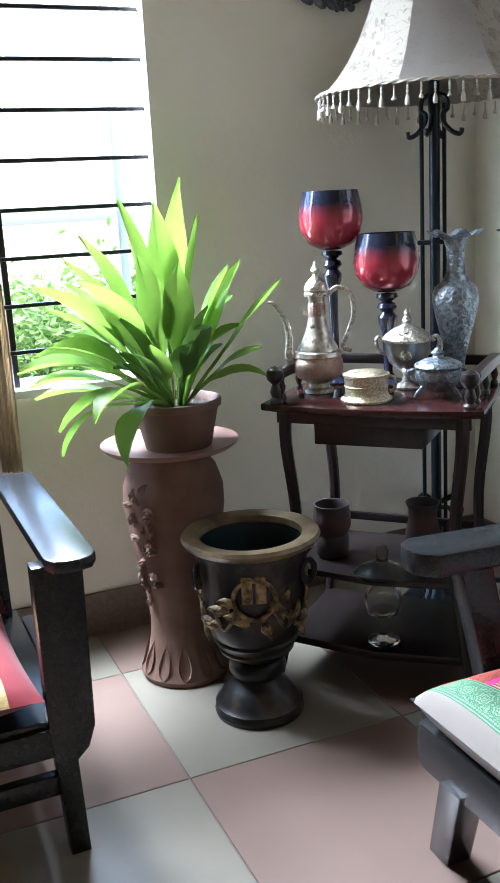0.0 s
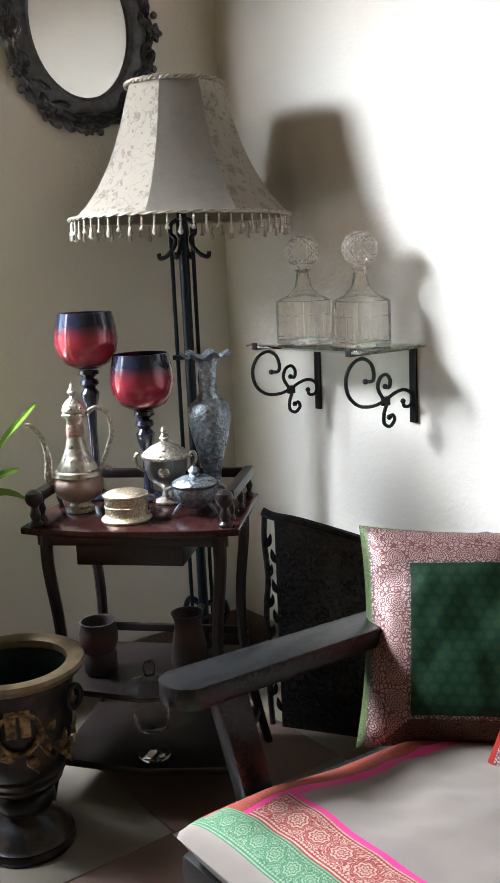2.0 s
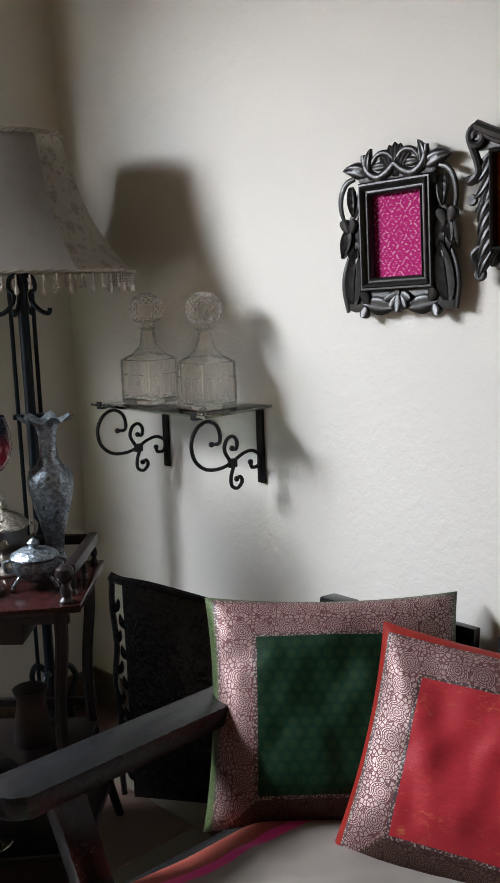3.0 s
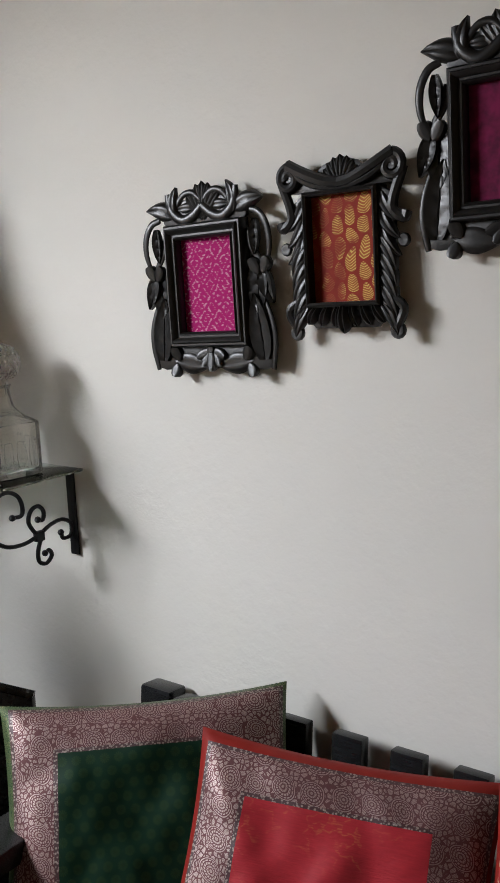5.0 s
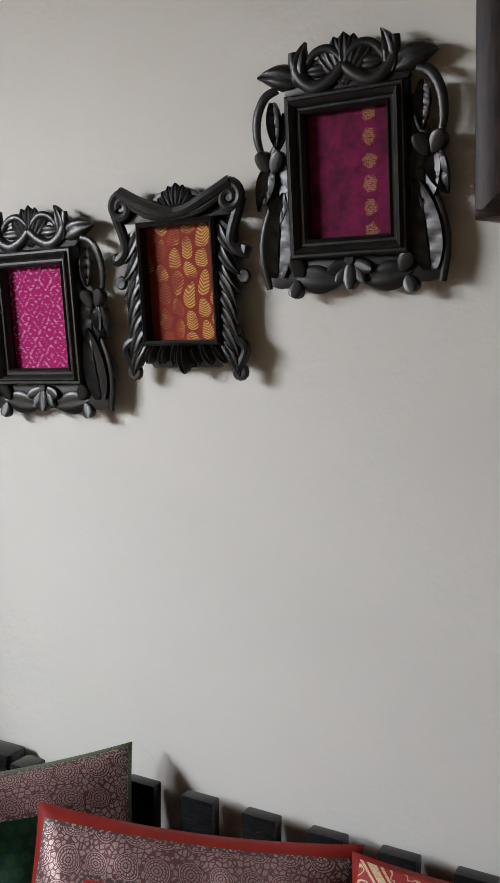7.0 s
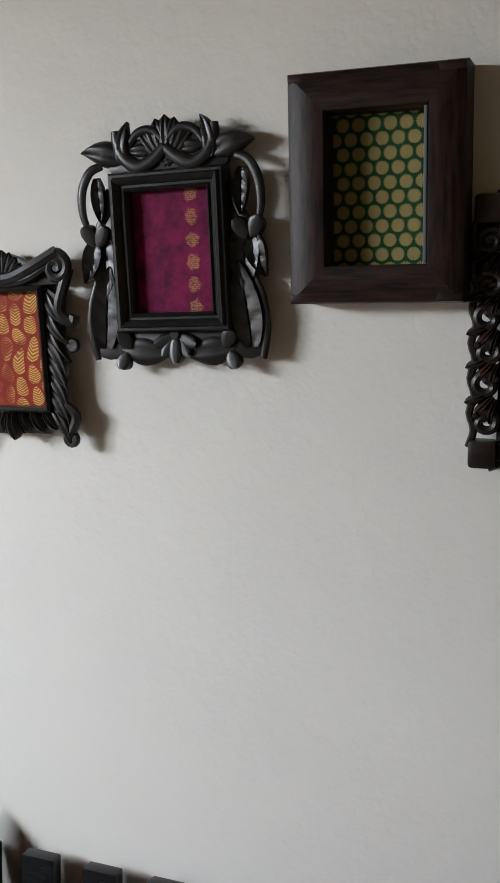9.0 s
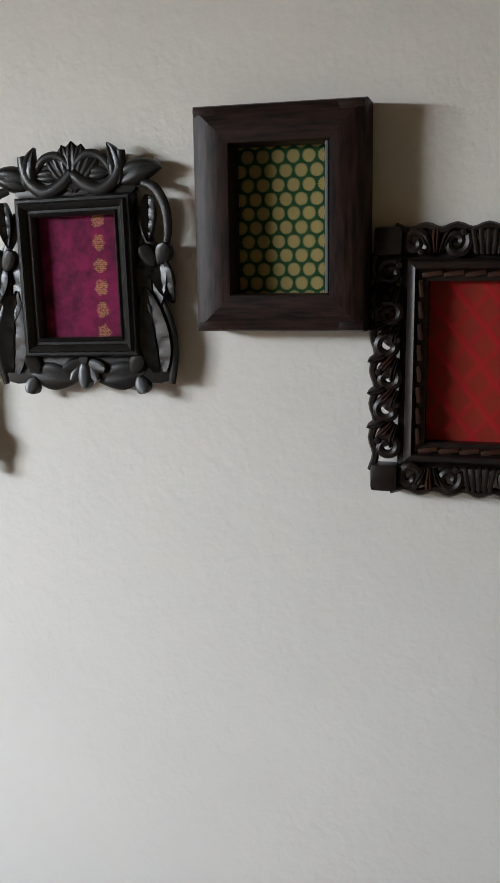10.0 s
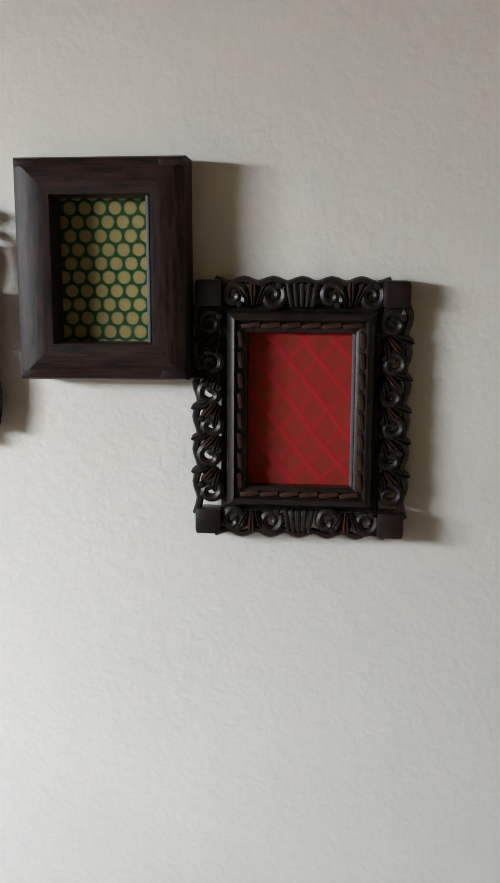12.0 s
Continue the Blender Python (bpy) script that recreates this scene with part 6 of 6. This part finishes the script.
def acanthus_frame(m, label, W, H, w, h):
    f = thing("picture_frame", label, "picture frame", m, "frames on the wall")
    moulding(w, h, [(0, 0), (0, 0.032), (0.004, 0.035), (0.008, 0.03), (0.008, 0.0)], CARVED_BLACK, f)
    picture(w, h, CLOTH_RUST, f, "rust red cloth with gold leaves")
    part("backboard", box(w + 0.016, h + 0.016, 0.018, pose(0, 0, -0.008), 0.001), CARVED_BLACK, f)
    ox, oy = w / 2 + 0.008, h / 2 + 0.008
    sw = W / 2 - ox
    for q in (-1, 1):
        part("side_board", slab([(q * ox, -oy), (q * (ox + sw * 0.5), -oy + 0.01), (q * (ox + sw * 0.45), 0), (q * (ox + sw * 0.6), oy - 0.02), (q * ox, oy)][::q], 0.002, 0.02, 0.004), CARVED_BLACK, f)
        scroll_part(f, spiral(q * (W / 2 - 0.022), H / 2 - 0.028, 0.021, 0.006, 90, -1.3 * q, 24), 0.0075, CARVED_BLACK, pose(0, 0, 0.024), taper=False)
        knob(f, q * (W / 2 - 0.022), H / 2 - 0.028, 0.022, 0.008, CARVED_BLACK)
        sw1 = [(q * (W / 2 - 0.02), H / 2 - 0.006, 0.024), (q * 0.06, oy + 0.028, 0.028), (q * 0.025, oy + 0.014, 0.026), (0, oy + 0.01, 0.024)]
        scroll_part(f, smooth_path(sw1, 6), 0.01, CARVED_BLACK, taper=False)
        sw2 = [(q * (W / 2 - 0.03), H / 2 - 0.02, 0.024), (q * 0.05, oy + 0.012, 0.026), (0, oy + 0.002, 0.022)]
        scroll_part(f, smooth_path(sw2, 6), 0.007, CARVED_BLACK, taper=False)
        scroll_part(f, smooth_path([(q * (W / 2 - 0.004), H / 2 - 0.03, 0.02), (q * (ox + sw * 0.5), oy - 0.035, 0.022), (q * (ox + sw * 0.9), oy - 0.055, 0.02), (q * (ox + sw), oy - 0.045, 0.02)], 5), 0.009, CARVED_BLACK, taper=False)
        for k in range(3):
            veined_leaf(f, q * (ox + 0.002), oy - 0.012 - 0.027 * k, 0.014, -90 + q * 14, 0.06, 0.024, 0.017, 0.75 * q, 0, round_=0.75)
        knob(f, q * (ox + sw * 0.85), 0.005, 0.014, 0.011, CARVED_BLACK)
        for k in range(5):
            veined_leaf(f, q * (ox - 0.002), 0.012 - 0.025 * k, 0.015, -90 + q * 44, 0.062, 0.025, 0.018, -0.55 * q, 0, round_=0.8)
        knob(f, q * (W / 2 - 0.022), -H / 2 + 0.012, 0.014, 0.014, CARVED_BLACK)
        scroll_part(f, smooth_path([(q * (ox + 0.004), -oy + 0.02, 0.018), (q * (ox + sw * 0.8), -oy - 0.004, 0.02), (q * (W / 2 - 0.024), -H / 2 + 0.016, 0.018)], 5), 0.008, CARVED_BLACK, taper=False)
        for k in range(4):
            leaf_part(f, q * (0.012 + 0.02 * k), -oy + 0.004, 0.014, -90 + q * (14 + 9 * k), 0.038, 0.023, 0.017, 0.0, CARVED_BLACK, blunt=True)
    head = [(-W / 2 + 0.012, oy), (W / 2 - 0.012, oy), (W / 2 - 0.012, H / 2 - 0.012), (W / 2 - 0.04, H / 2 - 0.012), (0.052, H / 2 - 0.026), (0.034, H / 2 - 0.012), (0.012, H / 2 - 0.005), (-0.012, H / 2 - 0.005), (-0.034, H / 2 - 0.012), (-0.052, H / 2 - 0.026), (-W / 2 + 0.04, H / 2 - 0.012), (-W / 2 + 0.012, H / 2 - 0.012)]
    part("head_board", slab(head, 0.002, 0.016, 0.004), CARVED_BLACK, f)
    part("foot_board", slab([(-W / 2 + 0.03, -oy), (-0.06, -H / 2 + 0.018), (0.06, -H / 2 + 0.018), (W / 2 - 0.03, -oy)], 0.002, 0.016, 0.003), CARVED_BLACK, f)
    fan(f, 0, oy + 0.004, 0.015, 42, 138, 7, 0.05, 0.022, 0.009, CARVED_BLACK)
    leaf_part(f, 0, -oy + 0.006, 0.02, -90, 0.05, 0.028, 0.02, 0.0, CARVED_BLACK, blunt=True)
    return f


acanthus_frame(hang(0.852, 1.46, 1.5, -0.6, 0.78, 0.014), "black carved acanthus scroll frame holding rust cloth", 0.236, 0.294, 0.124, 0.172)

# plain heavy frame
f = thing("picture_frame", "plain chunky dark brown frame holding green flowered cloth", "picture frame", hang(0.2855, 1.672, 0.4, -0.5), "frames on the wall")
PLAIN_CROSS = dark_wood("stained_brown_cross_rail", (0.006, 0.004, 0.0035), (0.036, 0.018, 0.013), 0.45, (3, 30, 30), 0.2)
moulding(0.128, 0.188, [(0, 0.0), (0, 0.044), (0.002, 0.048), (0.04, 0.052), (0.046, 0.049), (0.048, 0.044), (0.048, 0.0)], PLAIN_BROWN, f)
for rail in f.children[0::2]:
    rail.data.materials[0] = PLAIN_CROSS
for q in (-1, 1):
    for r in (-1, 1):
        part("corner_batten", box(0.034, 0.012, 0.012, pose(q * 0.0935, r * 0.1345, 0.0465, 0, 0, 0), 0.004), PLAIN_CROSS, f)
picture(0.128, 0.188, CLOTH_GREEN, f, "green cloth woven with gold flowers")
part("inner_slip", box(0.004, 0.186, 0.036, pose(0.0615, 0, 0.028), 0.001), Shader("pale_blue_slip", (0.13, 0.14, 0.15), 0.4).mat, f, "pale inner edge")
# pierced carved frame
f = thing("picture_frame", "pierced dark brown carved frame holding red cloth", "picture frame", hang(0.0265, 1.49, 0.0, -1.0), "frames on the wall")
W_, H_ = 0.283, 0.344
# Lighter red for raised pieces: the carving's highlights put in as colour.
RED_HIGHLIGHT = Shader("reddish_carving_highlight", (0.04, 0.014, 0.008), 0.35).mat
moulding(0.142, 0.206, [(0, 0.0), (0, 0.026), (0.006, 0.03), (0.012, 0.03), (0.016, 0.038), (0.022, 0.036), (0.026, 0.03), (0.028, 0.014), (0.036, 0.012), (0.036, 0.0)], CARVED_BROWN, f)
picture(0.142, 0.206, CLOTH_RED, f, "red quilted cloth")
part("inner_slip", box(0.004, 0.204, 0.022, pose(0.069, 0, 0.016), 0.001), Shader("pale_grey_slip", (0.12, 0.12, 0.12), 0.5).mat, f)
for q in (-1, 1):
    for k in range(6):
        part("rope_bead", box(0.026, 0.007, 0.008, pose(-0.066 + 0.0265 * k, q * 0.112, 0.031, 0, 0, 8), 0.003), RED_HIGHLIGHT, f)
    for k in range(8):
        part("rope_bead", box(0.007, 0.022, 0.008, pose(q * 0.08, -0.094 + 0.0268 * k, 0.031, 0, 0, 8), 0.003), RED_HIGHLIGHT, f)
    for r in (-1, 1):
        part("corner_block", box(0.036, 0.036, 0.03, pose(q * (W_ / 2 - 0.019), r * (H_ / 2 - 0.019), 0.017), 0.006), CARVED_BROWN, f)


def pierced_cell(m_, flip):
    scroll_part(f, [(x * 0.9, y * flip, z) for x, y, z in spiral(0, 0, 0.0175, 0.005, -30, 1.2, 24)], 0.006, CARVED_BROWN, m_ @ pose(0, 0, 0.02), taper=False)
    part("carved_bud", lathe([(0.005, 0), (0.004, 0.006), (0, 0.007)], 8, m_ @ pose(0.008, -0.012 * flip, 0.02)), CARVED_BROWN, f)


def ribbed_leaf(m_):
    for k in (-1, 0, 1):
        part("carved_leaf", leaf_bm(0.034, 0.014, 0.013, 0.3 * k, 0, m=m_ @ pose(-0.013, 0.006 * k, 0.016, 0, 0, 18 * k), blunt=True), RED_HIGHLIGHT if k == 0 else CARVED_BROWN, f)


for q in (-1, 1):
    yy = q * (H_ / 2 - 0.021)
    for xs, flip in ((-0.09, 1), (-0.038, -1), (0.038, 1), (0.09, -1)):
        pierced_cell(pose(xs, yy, 0), flip)
    for xs in (-0.064, 0.064):
        ribbed_leaf(pose(xs, yy, 0, 0, 0, 90 * q if xs < 0 else 90 * q))
    for k in range(5):
        part("reed", box(0.006, 0.032, 0.014, pose(-0.016 + 0.008 * k, yy, 0.02, 0, 0, (k - 2) * -5), 0.0028), CARVED_BROWN, f)
    part("carved_edge", tube(smooth_path([(-0.115 + 0.0192 * i, yy + q * (0.0175 + 0.003 * math.cos(i * math.pi)), 0.018) for i in range(13)], 3), 0.005, 6), CARVED_BROWN, f)
    xx = q * (W_ / 2 - 0.021)
    for ys, flip in ((0.115, 1), (0.062, -1), (0.02, 1), (-0.022, -1), (-0.064, 1), (-0.112, -1)):
        pierced_cell(pose(xx, ys, 0, 0, 0, 90), flip)
    for ys in (0.09, 0.041, -0.001, -0.043, -0.088):
        ribbed_leaf(pose(xx, ys, 0, 0, 0, -50 * q if q > 0 else 230))
    part("carved_edge", tube(smooth_path([(xx + q * (0.0175 + 0.003 * math.cos(i * math.pi)), -0.145 + 0.0223 * i, 0.018) for i in range(14)], 3), 0.005, 6), CARVED_BROWN, f)

# ---- carved panel between table and sofa ----
panel = thing("carved_panel", "dark carved wooden panel with pierced leaf edge", "screen", pose(1.47, 1.85, 0, 0, 0, math.degrees(math.atan2(-0.33, 0.21))))
out = [(0.035, 0.0), (0.29, 0.0), (0.29, 0.53), (0.2, 0.552), (0.1, 0.575), (0.035, 0.585)]
part("board", slab(out, -0.012, 0.012, 0.003, m=pose(0, 0, 0, 90, 0, 0)), EBONY, panel)
part("edge_post", tube(smooth_path([(0.004, 0, 0.0), (0.0, 0, 0.12), (0.008, 0, 0.22), (0.0, 0, 0.32), (0.008, 0, 0.42), (0.002, 0, 0.52), (0.006, 0, 0.6)], 5), 0.008, 8), EBONY, panel)
for k in range(12):
    z = 0.04 + 0.042 * k
    part("carved_leaf", leaf_bm(0.042, 0.02, 0.01, 0.7 if k % 2 else -0.7, 0, m=pose(0.004 if k % 2 else 0.034, 0.004, z, 90, 0, 0) @ pose(0, 0, 0, 0, 0, 50 if k % 2 else 130)), EBONY, panel)
for i in range(3):
    for j in range(7):
        x, z = 0.085 + 0.072 * i, 0.06 + 0.072 * j
        for k in range(4):
            if z + 0.04 < 0.57 - 0.12 * x:
                part("carved_petal", leaf_bm(0.034, 0.018, 0.0025, 0.2, 0, m=pose(x, -0.012, z, 90, 0, 0) @ pose(0, 0, 0, 0, 0, 45 + 90 * k)), EBONY, panel)
part("top_edge", tube(smooth_path([(0.0, 0, 0.6), (0.03, 0, 0.588), (0.1, 0, 0.578), (0.2, 0, 0.555), (0.29, 0, 0.532)], 5), 0.012, 8), EBONY, panel)

# ---- armchair by the window ----
chair = thing("armchair", "black wooden armchair with broad flat armrests", "armchair", pose(0.02, 1.72, 0))
def chair_arm(x):
    out = [(-0.043, 0.3), (-0.043, -0.27), (-0.032, -0.292), (-0.01, -0.3), (0.01, -0.3), (0.032, -0.292), (0.043, -0.27), (0.043, 0.3)]
    return slab(out, 0.552, 0.575, 0.006, m=pose(x, 0, 0))
for x in (0.255, -0.42):
    part("arm", chair_arm(x), EBONY, chair, "broad polished armrest")
    part("front_post", slab([(-0.03, 0.0), (0.006, 0.0), (0.0, 0.185), (0.022, 0.205), (0.036, 0.245), (0.042, 0.552), (-0.045, 0.552), (-0.045, 0.24), (-0.04, 0.19)], -0.02, 0.02, 0.006, m=pose(x - 0.016, -0.225, 0, 90, 0, 0)), EBONY, chair)
    part("back_post", box(0.045, 0.045, 0.8, pose(x - 0.06, 0.29, 0.4, -5, 0, 0), 0.006), EBONY, chair)
part("apron", box(0.64, 0.03, 0.055, pose(-0.08, -0.225, 0.225), 0.005), EBONY, chair)
part("stretcher", box(0.64, 0.025, 0.04, pose(-0.08, -0.215, 0.135), 0.005), EBONY, chair)
part("side_rail", box(0.025, 0.5, 0.05, pose(0.25, 0.03, 0.225), 0.005), EBONY, chair)
part("seat_board", box(0.62, 0.52, 0.015, pose(-0.08, 0.03, 0.258), 0.004), EBONY, chair)
RED_CLOTH = cloth("deep_red_cotton", (0.17, 0.007, 0.013), 0.75)
GOLD_EDGE = brocade("gold_brocade_edge", (0.3, 0.18, 0.06), (0.6, 0.48, 0.22), 90, 0.5)
bm, ms = pillow(0.58, 0.52, 0.1, lambda u, v, s_: 1 if abs(u) > 0.55 and abs(u) < 0.8 and s_ > 0 else 0, [RED_CLOTH, GOLD_EDGE], ears=0.05, n=30)
single("seat_cushion", bm, ms, "deep red armchair seat cushion with gold band", "cushion", pose(-0.08, 1.72, 0.32))
bm, ms = pillow(0.42, 0.4, 0.12, lambda u, v, s_: 0, [cloth("dark_maroon_velvet", (0.07, 0.012, 0.018), 0.9)], seed=7)
single("cushion", bm, ms, "dark maroon cushion against the armchair back", "cushion", pose(0.0, 1.9, 0.52, 76, 0, 0))

# ---- curtain beside the window ----
bm = bmesh.new()
rows = []
for i in range(41):
    t = i / 40
    x = 0.295 + 0.05 * t
    y = WALL_Y - 0.04 + 0.012 * math.sin(t * 18) + 0.006 * math.sin(t * 91)
    rows.append([bm.verts.new((x + 0.004 * math.sin(k * 0.9 + i), y, 0.5 + 1.9 * k / 12)) for k in range(13)])
for a, b in zip(rows, rows[1:]):
    for k in range(12):
        bm.faces.new((a[k], a[k + 1], b[k + 1], b[k]))
bmesh.ops.solidify(bm, geom=bm.faces[:], thickness=0.003)
single("curtain", bm, cloth("cream_curtain_cloth", (0.62, 0.5, 0.34), 0.85), "cream cloth curtain drawn beside the window", "curtain")

# ---- floor tiles ----
TILE = 0.5
tile_mesh = {}
for name, mat in (("pale", TILE_PALE), ("pink", TILE_PINK)):
    bm = box(TILE - 0.003, TILE - 0.003, 0.012, pose(0, 0, -0.006), 0.0012, seg=1)
    me = bpy.data.meshes.new("tile")
    bm.to_mesh(me)
    bm.free()
    me.materials.append(mat)
    tile_mesh[name] = me
for i in range(-8, 3):
    for j in range(-11, 2):
        x, y = 0.497 + TILE * (i + 0.5), 1.6 + TILE * (j + 0.5)
        o = new("tile", tile_mesh["pale" if (i + j) % 2 == 0 else "pink"])
        o.parent = floor
        o.location = (x, y, 0)
